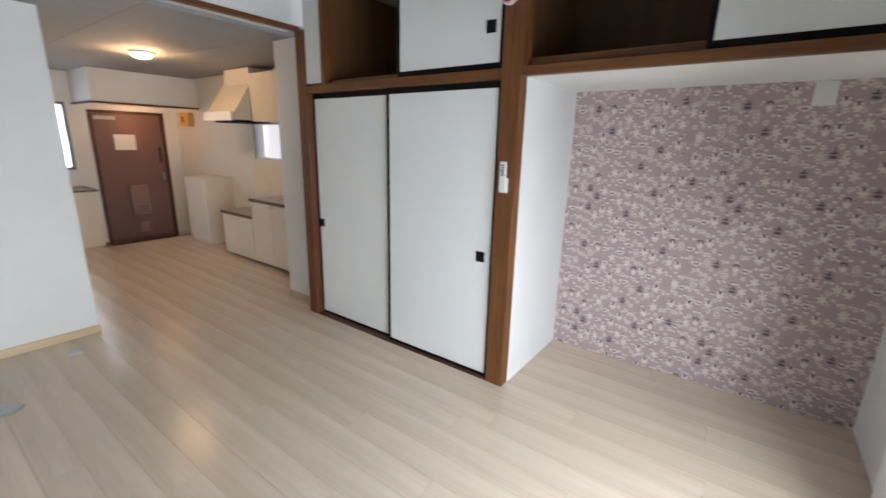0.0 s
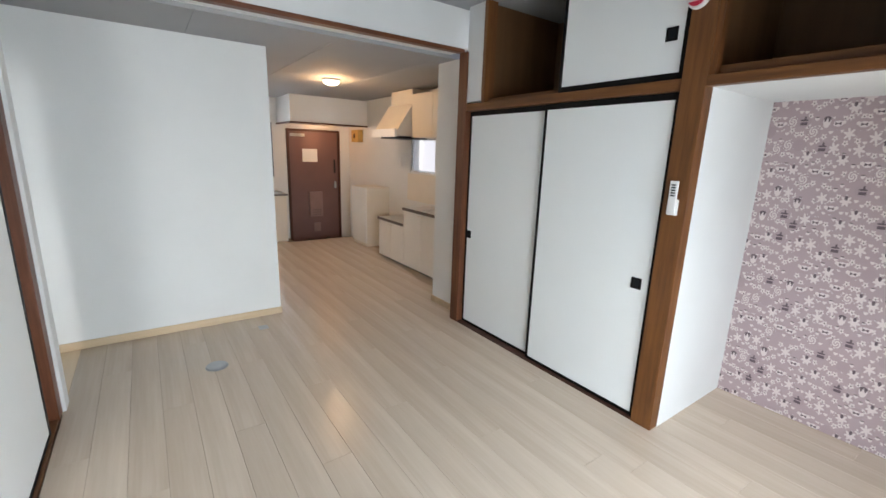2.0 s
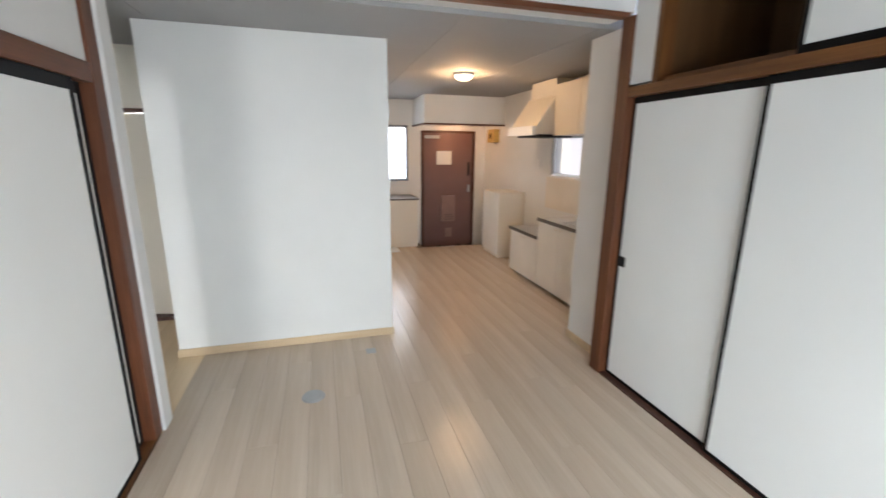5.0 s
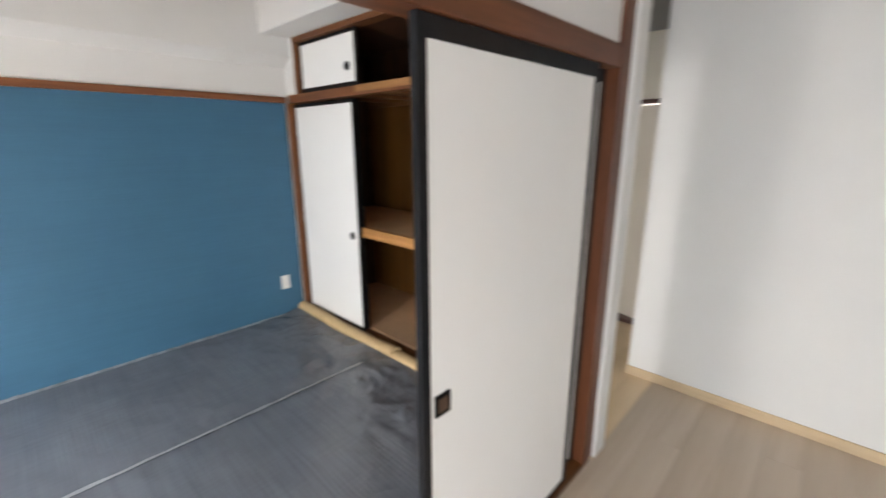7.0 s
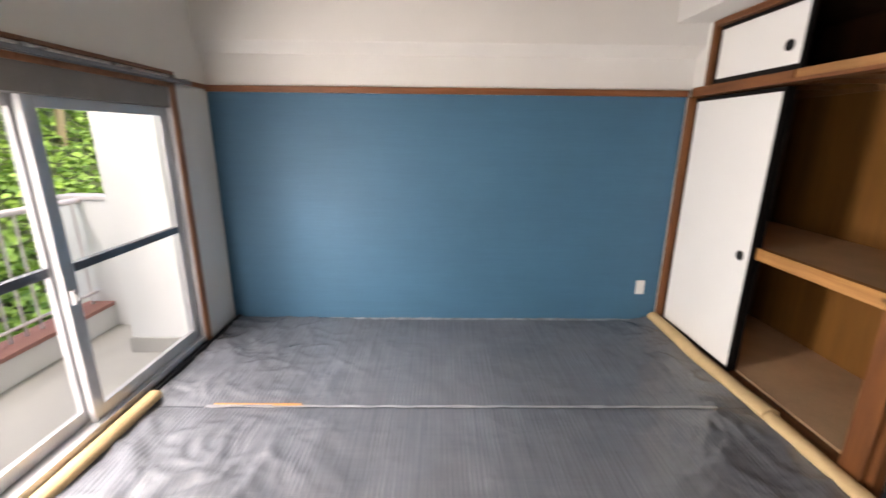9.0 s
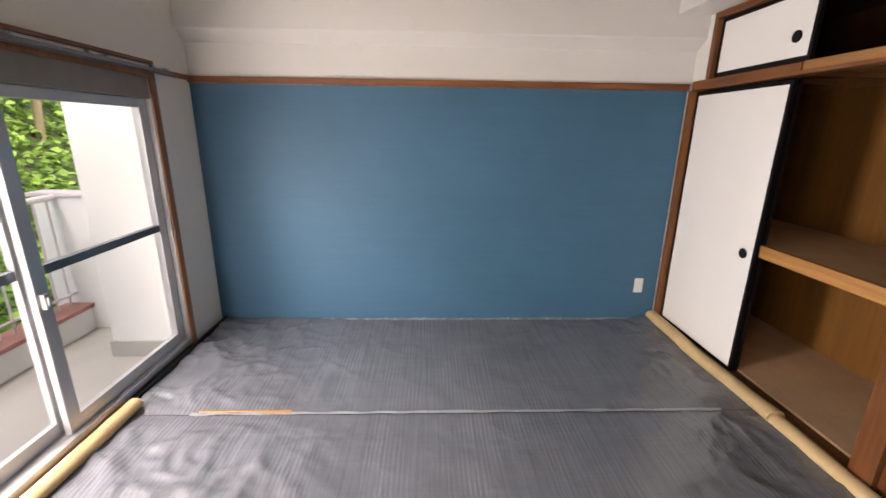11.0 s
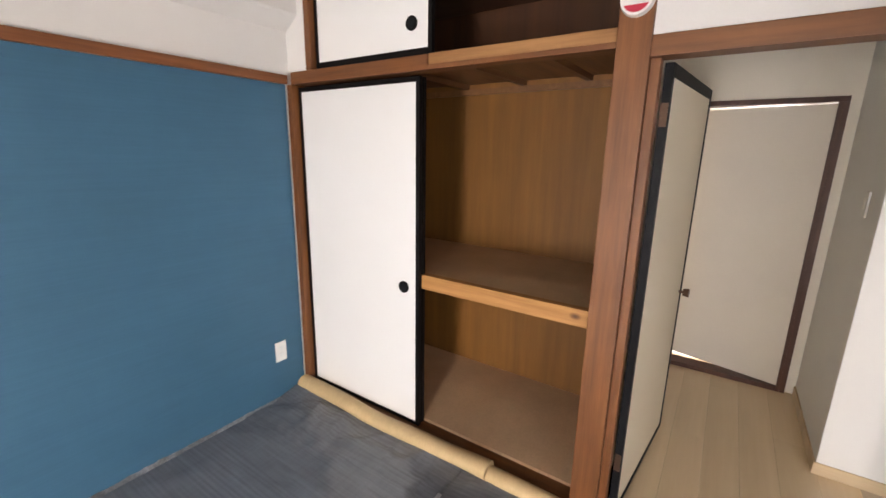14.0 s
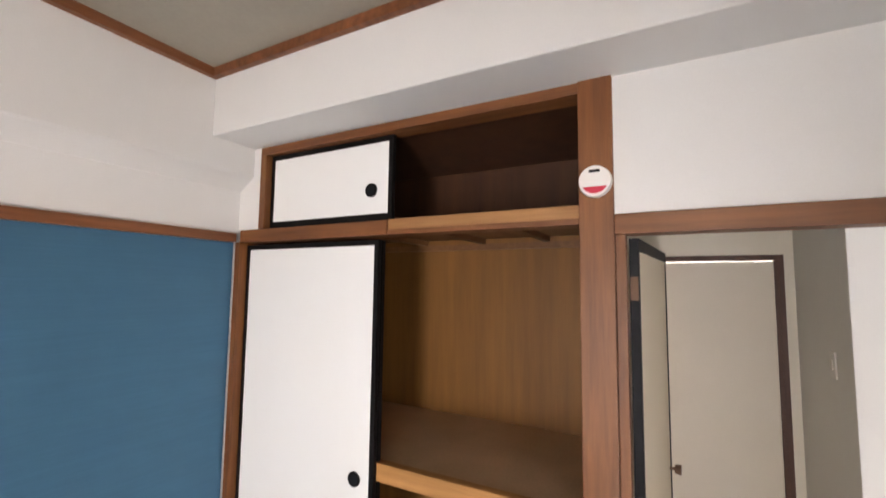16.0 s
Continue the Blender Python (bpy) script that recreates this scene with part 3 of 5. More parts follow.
sliding_door("x", 0.14, 1.015, DIV1 - 0.012, 0.012, LINT - 0.006, 0.23, 0.82, False, WHITE + ", pushed open", G2, side=1, wide=0.03, edge=M_CHAR)
sliding_door("x", 0.24, 1.115, DIV1 - 0.052, 0.012, LINT - 0.006, 1.02, 0.82, False, WHITE + ", pushed open", G2, side=1, wide=0.03, edge=M_CHAR)
sliding_door("y", -2.745, -1.925, WEST - 0.03, 0.05, 1.775, -2.02, 0.80, True, WHITE + " of tatami room closet", G3, side=1)
sliding_door("y", -2.59, -1.862, WEST - 0.03, 1.852, 2.212, -1.97, 1.985, True, "small " + WHITE + " of upper closet", G3, side=1)
sliding_door("y", -2.70, -1.93, WEST - 0.066, 0.05, 1.775, -2.6, 0.80, True, WHITE + " behind another", G3, side=1)

# ---- living room closet ----
lc = thing("built_in_closet", (-1.5, FRONT, 0), "brown timber built-in closet with open upper compartments", "closet")
part("post", boxes((WEST - 0.012, WEST + 0.092, FRONT, FRONT + 0.12, 0.0, 2.245), bevel=0.003), M_POSTR, lc, "red-brown timber post")
part("post", boxes((-0.672, -0.557, FRONT, FRONT + 0.11, 0.0, CEIL), bevel=0.004), M_POST, lc)
part("middle_rail", boxes((WEST + 0.0922, -0.6722, FRONT + 0.006, FRONT + 0.1, 1.802, 1.858), bevel=0.003), M_RAILX, lc)
part("track", boxes((WEST + 0.0922, -0.6722, FRONT + 0.075, FRONT + 0.1, 1.776, 1.8015)), M_DARKT, lc)
part("sill", boxes((WEST + 0.0922, -0.6722, FRONT + 0.004, FRONT + 0.11, -0.01, 0.010)), M_DARKT, lc)
part("upper_post", boxes((-2.17, -2.135, FRONT + 0.006, FRONT + 0.1, 1.8585, CEIL), bevel=0.002), M_POST, lc)
part("alcove_rail", boxes((-0.5565, EAST, FRONT, FRONT + 0.05, 1.812, 1.858), bevel=0.003), M_RAILX, lc)
part("upper_track", boxes((-0.529, EAST, FRONT + 0.0505, FRONT + 0.085, 1.8585, 1.902), bevel=0.003), M_RAILX, lc)
part("upper_track", boxes((-2.1345, -1.446, FRONT + 0.056, FRONT + 0.1, 1.8605, 1.888), bevel=0.003), M_RAILX, lc)
part("upper_post", boxes((-0.5565, -0.53, FRONT + 0.012, FRONT + 0.06, 1.8585, CEIL)), M_POST, lc)
part("back_panel", boxes((-2.35, EASTA, BACK - 0.015, BACK - 0.003, 1.85, CEIL)), M_PLYL, lc)
part("side_panel", boxes((-2.20, -2.185, FRONT + 0.1, BACK - 0.016, 1.87, CEIL)), M_PLYL, lc)
part("side_panel", boxes((-0.63, -0.60, FRONT + 0.112, BACK - 0.016, 1.85, CEIL)), M_PLYL, lc)
part("upper_floor", boxes((-2.184, -0.631, FRONT + 0.1, BACK - 0.016, 1.845, 1.86)), M_PLYL, lc)
part("upper_floor", boxes((-0.599, EASTA, FRONT + 0.052, BACK - 0.016, 1.846, 1.856)), M_PLYL, lc)
part("closing_panel", boxes((WEST + 0.09, -0.63, FRONT + 0.13, FRONT + 0.14, 0.0, 1.79)), M_PLYD, lc)

# ---- tatami room closet ----
X0 = -3.24
jc = thing("built_in_closet", (WEST, -1.9, 0), "brown timber built-in closet, half open, with a shelf", "closet")
part("post", boxes((WEST - 0.075, WEST + 0.008, -1.117, -1.014, 0.0, 2.254), bevel=0.003), M_POSTJ, jc, "pale brown timber post")
part("corner_post", boxes((WEST - 0.09, WEST + 0.012, SOUTH + 0.006, -2.748, 0.0, 1.787), bevel=0.003), M_POSTJ, jc)
part("middle_rail", boxes((WEST - 0.09, WEST + 0.004, SOUTH + 0.03, -1.862, 1.7875, 1.848), bevel=0.003), M_RAILJY, jc)
part("middle_rail", boxes((WEST - 0.09, WEST - 0.006, -1.8615, -1.1175, 1.8075, 1.852), bevel=0.003), M_RAWD, jc, "unpainted pine rail with dark stains")
part("rail_lip", boxes((WEST - 0.08, WEST + 0.003, -1.8615, -1.1175, 1.7875, 1.807), bevel=0.002), M_RAILJY, jc)
part("upper_post", boxes((WEST - 0.09, WEST + 0.002, -2.632, -2.594, 1.8505, 2.214), bevel=0.002), M_POSTJ, jc)
part("top_rail", boxes((WEST - 0.09, WEST + 0.002, -2.632, -1.1175, 2.2145, 2.252), bevel=0.002), M_RAILJY, jc)
part("upper_filler", boxes((WEST - 0.08, WEST - 0.006, SOUTH + 0.002, -2.633, 1.8505, 2.26)), M_WALL, jc, "white papered strip")
part("sill", boxes((WEST - 0.09, WEST + 0.0, -2.7475, -1.1175, 0.0, 0.048)), M_RAILJY, jc)
part("back_panel", boxes((X0 - 0.012, X0, SOUTH, -1.03, 0.0, 2.26)), M_PLYZ, jc, "brown plywood back")
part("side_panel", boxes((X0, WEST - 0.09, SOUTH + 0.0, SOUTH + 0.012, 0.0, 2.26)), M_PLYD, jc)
part("side_panel", boxes((X0, WEST - 0.076, -1.06, -1.045, 0.0, 2.26)), M_PLYZ, jc)
# thin dark sheets over the plywood paint the upper compartment's shade
part("upper_back_panel", boxes((X0 + 0.001, X0 + 0.006, SOUTH + 0.013, -1.061, 1.859, 2.234)), M_PLYD, jc, "upper back with recess shade in its colour")
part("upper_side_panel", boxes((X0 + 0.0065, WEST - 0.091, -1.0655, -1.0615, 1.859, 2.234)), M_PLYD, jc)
shelf = part("shelf", boxes((X0 + 0.001, WEST - 0.101, SOUTH + 0.013, -1.061, 0.845, 0.868)), M_SHELF, jc, "dusty brown board shelf")
part("shelf_beam", boxes((WEST - 0.100, WEST - 0.060, SOUTH + 0.013, -1.061, 0.800, 0.872), bevel=0.003), M_RAWY, shelf, "unpainted pine front beam")
part("floor_board", boxes((X0 + 0.001, WEST - 0.091, SOUTH + 0.013, -1.061, 0.04, 0.062)), M_SHELF, jc, "dusty brown board")
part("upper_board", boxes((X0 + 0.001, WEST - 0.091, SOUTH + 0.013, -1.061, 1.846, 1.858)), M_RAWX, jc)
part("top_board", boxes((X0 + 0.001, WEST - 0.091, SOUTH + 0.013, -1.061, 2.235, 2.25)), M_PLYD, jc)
for y in (-2.5, -2.15, -1.78, -1.42):
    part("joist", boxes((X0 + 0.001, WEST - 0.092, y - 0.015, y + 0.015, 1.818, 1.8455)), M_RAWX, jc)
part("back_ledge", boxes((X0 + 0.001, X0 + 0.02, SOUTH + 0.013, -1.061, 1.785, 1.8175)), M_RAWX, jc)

# ---- doorway to corridor ----
structure("door_head_west", boxes((WEST - 0.08, WEST + 0.006, -1.0135, DIV0 - 0.006, 1.752, 1.814), bevel=0.003), M_RAILJY, "brown timber door head")
structure("jamb_west", boxes((WEST - 0.075, WEST - 0.02, -1.0135, -0.985, 0.0, 1.7515), bevel=0.002), M_POSTJ, "brown timber jamb")
structure("sill_west", boxes((WEST - 0.08, WEST + 0.005, -1.0135, DIV0 - 0.006, -0.012, 0.01), bevel=0.002), M_RAILJY, "brown timber threshold")
structure("wall_corridor_end", boxes((-3.34, WEST - 0.09, -1.044, -1.03, 0.0, KCEIL)), M_CREAM, "papered corridor wall with warm light tinted in")

hd = thing("hinged_door", (WEST - 0.07, -0.98, 0), "papered hinged door, warm light tinted in, with charcoal frame, standing open", "door")
W = 0.765
part("panel", boxes((0.022, W - 0.022, -0.010, 0.010, 0.035, 1.706)), M_LEAFP, hd)
for x0, x1, z0, z1, n in ((0, 0.022, 0.012, 1.748, "stile"), (W - 0.022, W, 0.012, 1.748, "stile"), (0.022, W - 0.022, 0.012, 0.035, "bottom_rail"), (0.022, W - 0.022, 1.706, 1.748, "top_rail")):
    part(n, boxes((x0, x1, -0.014, 0.014, z0, z1), bevel=0.002), M_CHAR, hd)
for z in (0.22, 1.55):
    part("hinge", boxes((-0.004, -0.0005, -0.012, 0.012, z, z + 0.075), bevel=0.001), M_BRONZE, hd, "aged bronze butt hinge")
bm = bmesh.new()
tube(bm, (W - 0.05, -0.045, 0.80), (W - 0.05, 0.045, 0.80), 0.007, 12)
tube(bm, (W - 0.05, 0.03, 0.80), (W - 0.05, 0.055, 0.80), 0.018, 16, 0.022)
tube(bm, (W - 0.05, -0.055, 0.80), (W - 0.05, -0.03, 0.80), 0.022, 16, 0.018)
part("knob", bm, M_BRONZE, hd, "bronze door knob", True)
for o in hd.children:
    o.matrix_parent_inverse = Matrix()
hd.matrix_basis = pose(WEST - 0.09, -0.968, 0, 0, 0, 174.5)

# washroom door, ajar
structure("door_frame_washroom", boxes((-4.16, -4.125, -1.012, -0.984, 0.0, 1.755), (-4.26, -4.125, -0.311, -0.283, 0.0, 1.755), (-4.26, -4.125, -1.012, -0.283, 1.7555, 1.785), (-4.131, -4.118, -0.330, -0.3115, 0.021, 1.755), (-4.24, -4.125, -0.9835, -0.3115, -0.012, 0.03), bevel=0.002), M_DARKT, "dark brown timber door frame")
wd = thing("washroom_door", (-4.16, -0.28, 0), "plain off-white washroom door, slightly ajar", "door")
M_WDOOR = plain("off_white_door_film", (0.78, 0.73, 0.64), 0.55, 0.03, 2, 150, 0.0003)
part("leaf", boxes((-0.67, 0.0, -0.035, -0.002, 0.038, 1.745), bevel=0.002), M_WDOOR, wd)
bm = bmesh.new()
tube(bm, (-0.615, 0.04, 0.86), (-0.615, -0.002, 0.86), 0.010, 12)
bmesh.ops.create_uvsphere(bm, u_segments=16, v_segments=10, radius=0.026, matrix=pose(-0.615, 0.055, 0.86))
part("knob", bm, M_BRONZE, wd, "bronze door knob", True)
for o in wd.children:
    o.matrix_parent_inverse = Matrix()
wd.matrix_basis = pose(-4.165, -0.313, 0, 0, 0, 90 - 14.5)
structure("window_washroom", boxes((-5.60, -5.585, -1.1, -0.4, 0.75, 0.78), (-5.60, -5.585, -1.1, -0.4, 1.72, 1.75), (-5.60, -5.585, -0.77, -0.73, 0.781, 1.719)), M_ALUD, "grey framed washroom window")

# ---- patterned alcove wallpaper ----
def floral_mat():
    """Mauve wallpaper: staggered white blossoms, hearts and dark little crowns, on two grids."""
    m, nt, b = nodes_of("mauve_motif_wallpaper")
    L = nt.links
    tc = nt.nodes.new("ShaderNodeTexCoord")
    sep = nt.nodes.new("ShaderNodeSeparateXYZ")
    L.new(tc.outputs["Object"], sep.inputs[0])

    def mth(op, a, b2=None, c=None):
        n = nt.nodes.new("ShaderNodeMath")
        n.operation = op
        for k, v in enumerate((a, b2, c)):
            if v is None:
                continue
            if isinstance(v, (int, float)):
                n.inputs[k].default_value = v
            else:
                L.new(v, n.inputs[k])
        return n.outputs[0]

    def layer(cell, ox, oz, seed, loose):
        """Columns shifted by chance: place inside the cell in cell widths, and two random numbers for the cell."""
        u = mth("DIVIDE", mth("ADD", sep.outputs[0], ox), cell)
        v0 = mth("DIVIDE", mth("ADD", sep.outputs[2], oz), cell * 1.3)
        col = mth("FLOOR", u)
        lift = nt.nodes.new("ShaderNodeTexWhiteNoise")
        lift.noise_dimensions = "1D"
        L.new(mth("ADD", mth("MODULO", col, 8.0), seed * 3.7), lift.inputs["W"])
        v = mth("MULTIPLY_ADD", lift.outputs["Value"], 3.0, v0)
        comb = nt.nodes.new("ShaderNodeCombineXYZ")
        L.new(mth("MODULO", col, 8.0), comb.inputs[0])
        L.new(mth("MODULO", mth("FLOOR", v), 7.0), comb.inputs[1])
        comb.inputs[2].default_value = seed
        wnz = nt.nodes.new("ShaderNodeTexWhiteNoise")
        L.new(comb.outputs[0], wnz.inputs["Vector"])
        sp = nt.nodes.new("ShaderNodeSeparateColor")
        L.new(wnz.outputs["Color"], sp.inputs[0])
        fx = mth("SUBTRACT", mth("SUBTRACT", mth("FRACT", u), 0.5), mth("MULTIPLY_ADD", sp.outputs[0], loose, -0.5 * loose))
        fz = mth("SUBTRACT", mth("SUBTRACT", mth("FRACT", v), 0.5), mth("MULTIPLY_ADD", sp.outputs[1], loose, -0.5 * loose))
        return fx, fz, wnz.outputs["Value"], sp.outputs[2]

    def below(a, lim):
        return mth("LESS_THAN", a, lim)

    def both(a, c):
        return mth("MULTIPLY", a, c)

    def either(a, c):
        return mth("MAXIMUM", a, c)

    def oval(fx, fz, cx, cz, rx, rz):
        dx = mth("DIVIDE", mth("SUBTRACT", fx, cx), rx)
        dz = mth("DIVIDE", mth("SUBTRACT", fz, cz), rz)
        return below(mth("ADD", mth("MULTIPLY", dx, dx), mth("MULTIPLY", dz, dz)), 1.0)

    def star(fx, fz, n, size, depth):
        r = mth("SQRT", mth("ADD", mth("MULTIPLY", fx, fx), mth("MULTIPLY", fz, fz)))
        ang = mth("ARCTAN2", fz, fx)
        return below(r, mth("MULTIPLY_ADD", mth("COSINE", mth("MULTIPLY_ADD", ang, n, 1.57)), depth * size, size)), r

    def between(v, lo, hi):
        return both(mth("GREATER_THAN", v, lo), below(v, hi))

    big = noise_node(nt, 1.5, 4)
    color = ramp(nt, big.outputs["Fac"], [(0.3, (0.405, 0.308, 0.315)), (0.7, (0.44, 0.338, 0.342))])
    WHITE_INK, DARK_INK = (0.68, 0.60, 0.575), (0.125, 0.09, 0.10)
    # small five-petal blossoms with a dark eye, and pale half-moons between them
    for cell, ox, oz, seed in ((0.047, 5.0, 1.0, 9.0), (0.047, 5.0235, 1.012, 15.0)):
        fx, fz, rnd, rnd2 = layer(cell, ox, oz, seed, 0.16)
        bloom, r = star(fx, fz, 5.0, 0.225, 0.26)
        moon = both(oval(fx, fz, 0.0, 0.08, 0.20, 0.27), below(fz, 0.06))
        color = mixrgb(nt, "MIX", either(both(bloom, below(rnd, 0.55)), both(moon, between(rnd, 0.55, 0.92))), color, WHITE_INK)
        dash = both(oval(fx, fz, 0.0, 0.10, 0.18, 0.05), between(rnd, 0.75, 0.92))
        color = mixrgb(nt, "MIX", either(both(below(r, 0.065), below(rnd, 0.55)), dash), color, DARK_INK)
    # larger figures: bow-tied faces, daisies, tulips, splayed flowers, rings and dark hats
    for cell, ox, oz, seed in ((0.100, 5.0, 1.0, 1.0), (0.100, 5.05, 1.0325, 4.0)):
        fx, fz, rnd, rnd2 = layer(cell, ox, oz, seed, 0.08)
        fx, fz = mth("MULTIPLY", fx, 1.12), mth("MULTIPLY", fz, 1.12)
        ground = both(oval(fx, fz, 0.0, 0.0, 0.34, 0.27), below(rnd2, 0.94))
        color = mixrgb(nt, "MIX", ground, color, (0.40, 0.305, 0.312))
        face = either(oval(fx, fz, 0.0, 0.0, 0.24, 0.13), either(oval(fx, fz, -0.25, 0.05, 0.09, 0.08), oval(fx, fz, 0.25, 0.05, 0.09, 0.08)))
        bow = both(below(mth("ABSOLUTE", fz), mth("MULTIPLY_ADD", mth("ABSOLUTE", fx), 0.45, 0.012)), below(mth("ABSOLUTE", fx), 0.14))
        daisy, r = star(fx, fz, 7.0, 0.22, 0.26)
        bud = oval(fx, fz, 0.0, 0.13, 0.075, 0.11)
        prong = mth("MULTIPLY_ADD", mth("COSINE", mth("MULTIPLY", fx, 32.0)), 0.10, 0.10)
        tulip = both(both(oval(fx, fz, 0.0, 0.06, 0.18, 0.30), below(fz, prong)), mth("GREATER_THAN", fz, -0.3))
        cap = both(oval(fx, fz, 0.0, 0.14, 0.19, 0.13), mth("GREATER_THAN", fz, prong))
        splay, _ = star(fx, fz, 6.0, 0.20, 0.42)
        ring = both(star(fx, fz, 8.0, 0.24, 0.14)[0], mth("GREATER_THAN", mth("SINE", mth("MULTIPLY_ADD", mth("ARCTAN2", fz, fx), 2.0, mth("MULTIPLY", r, 48.0))), -0.2))
        hat = either(oval(fx, fz, 0.0, 0.06, 0.20, 0.045), either(oval(fx, fz, 0.03, 0.14, 0.05, 0.10), both(below(mth("ABSOLUTE", fx), 0.17), between(fz, -0.17, -0.03))))
        light = None
        for shape, lo, hi in ((face, 0.0, 0.17), (daisy, 0.17, 0.36), (tulip, 0.36, 0.47), (splay, 0.47, 0.66), (ring, 0.66, 0.80)):
            piece = both(shape, between(rnd, lo - 0.001, hi))
            light = piece if light is None else either(light, piece)
        color = mixrgb(nt, "MIX", both(light, below(rnd2, 0.94)), color, WHITE_INK)
        dark = either(either(both(bow, below(rnd, 0.17)), both(bud, between(rnd, 0.17, 0.36))), either(both(cap, between(rnd, 0.36, 0.47)), both(hat, between(rnd, 0.86, 0.95))))
        color = mixrgb(nt, "MIX", both(dark, below(rnd2, 0.94)), color, DARK_INK)
    L.new(color, b.inputs["Base Color"])
    b.inputs["Roughness"].default_value = 0.7
    fine = noise_node(nt, 200, 3)
    bump(nt, b, fine.outputs["Fac"], 0.4, 0.0005)
    return m


structure("wallpaper_alcove", boxes((-0.555, EASTA, BACK - 0.004, BACK, 0.0, 1.815)), floral_mat(), "mauve wallpaper with white flower motifs")
t = thing("wall_plate", (0.72, BACK, 1.70), "small white cover plate on patterned wall", "cover plate")
part("plate", boxes((0.67, 0.76, BACK - 0.014, BACK - 0.0042, 1.695, 1.812), bevel=0.003), M_WALL, t)

# ---- small fittings ----
def smoke_alarm(m, label):
    a = thing("smoke_alarm", (0, 0, 0), label, "smoke alarm", "smoke alarms")
    bm = bmesh.new()
    tube(bm, (0, 0, 0), (0, 0, 0.022), 0.050, 32, 0.047)
    part("body", bm, M_PLASTIC, a, "", True)
    bm = bmesh.new()
    prism(bm, [(0.040 * math.sin(q) , -0.040 * math.cos(q)) for q in [radians(-62 + 124 * k / 12) for k in range(13)]], "z", 0.0221, 0.0245)
    part("red_band", bm, M_RED, a, "red test button band")
    part("slot", boxes((-0.016, 0.016, 0.026, 0.035, 0.0221, 0.0236)), M_CHAR, a, "dark sounder slot")
    for o in a.children:
        o.matrix_parent_inverse = Matrix()
    a.matrix_basis = m
    return a


smoke_alarm(Matrix.Translation((WEST + 0.009, -1.065, 1.917)) @ Matrix(((0, 0, 1, 0), (1, 0, 0, 0), (0, 1, 0, 0), (0, 0, 0, 1))), "round white smoke alarm with red band on timber post")
smoke_alarm(Matrix.Translation((-0.645, FRONT - 0.001, 2.20)) @ Matrix(((1, 0, 0, 0), (0, 0, -1, 0), (0, 1, 0, 0), (0, 0, 0, 1))), "round white smoke alarm with red band on timber post")
r = thing("remote_control", (-0.617, FRONT, 1.22), "white remote control in a wall holder on timber post", "remote control")
part("holder", boxes((-0.642, -0.592, FRONT - 0.014, FRONT - 0.0005, 1.205, 1.285), bevel=0.003), M_PLASTIC, r)
h = part("handset", boxes((-0.637, -0.597, FRONT - 0.026, FRONT - 0.0145, 1.215, 1.375), bevel=0.004), M_PLASTIC, r)
for k in range(5):
    part("button", boxes((-0.627, -0.607, FRONT - 0.0285, FRONT - 0.0262, 1.30 + 0.013 * k, 1.307 + 0.013 * k)), M_CHAR, h)
s = thing("wall_socket", (-2.27, SOUTH, 0.30), "white double wall socket on blue wallpaper", "wall socket")
part("plate", boxes((-2.305, -2.235, SOUTH + 0.0042, SOUTH + 0.012, 0.245, 0.365), bevel=0.003), M_PLASTIC, s)
for z in (0.325, 0.285):
    part("outlet", boxes((-2.285, -2.255, SOUTH + 0.0121, SOUTH + 0.014, z - 0.012, z + 0.012), bevel=0.001), M_WALL, s)
d = thing("floor_drain", (-2.568, 0.708, 0), "round grey metal floor drain cover", "floor drain")
bm = bmesh.new()
tube(bm, (-2.568, 0.708, 0.0), (-2.568, 0.708, 0.010), 0.070, 32, 0.062)
part("cap", bm, M_METAL, d, "", True)
bm = bmesh.new()
tube(bm, (-2.568, 0.708, 0.0101), (-2.568, 0.708, 0.0125), 0.050, 32, 0.048)
part("lid", bm, M_METAL, d, "", True)
d = thing("floor_plate", (-3.09, 1.10, 0), "small grey metal floor plate", "floor plate")
part("plate", boxes((-3.115, -3.04, 1.085, 1.155, 0.0, 0.005), bevel=0.002), M_METAL, d)
part("screw_cover", boxes((-3.098, -3.057, 1.102, 1.138, 0.0051, 0.0075), bevel=0.001), M_METAL, d)
k = thing("hook", (WEST + 0.02, 0.59, 2.25), "small white hook under timber trim", "hook")
bm = bmesh.new()
tube(bm, (WEST + 0.035, 0.60, 2.235), (WEST + 0.035, 0.60, 2.32), 0.006, 10)
part("pin", bm, M_PLASTIC, k, "", True)

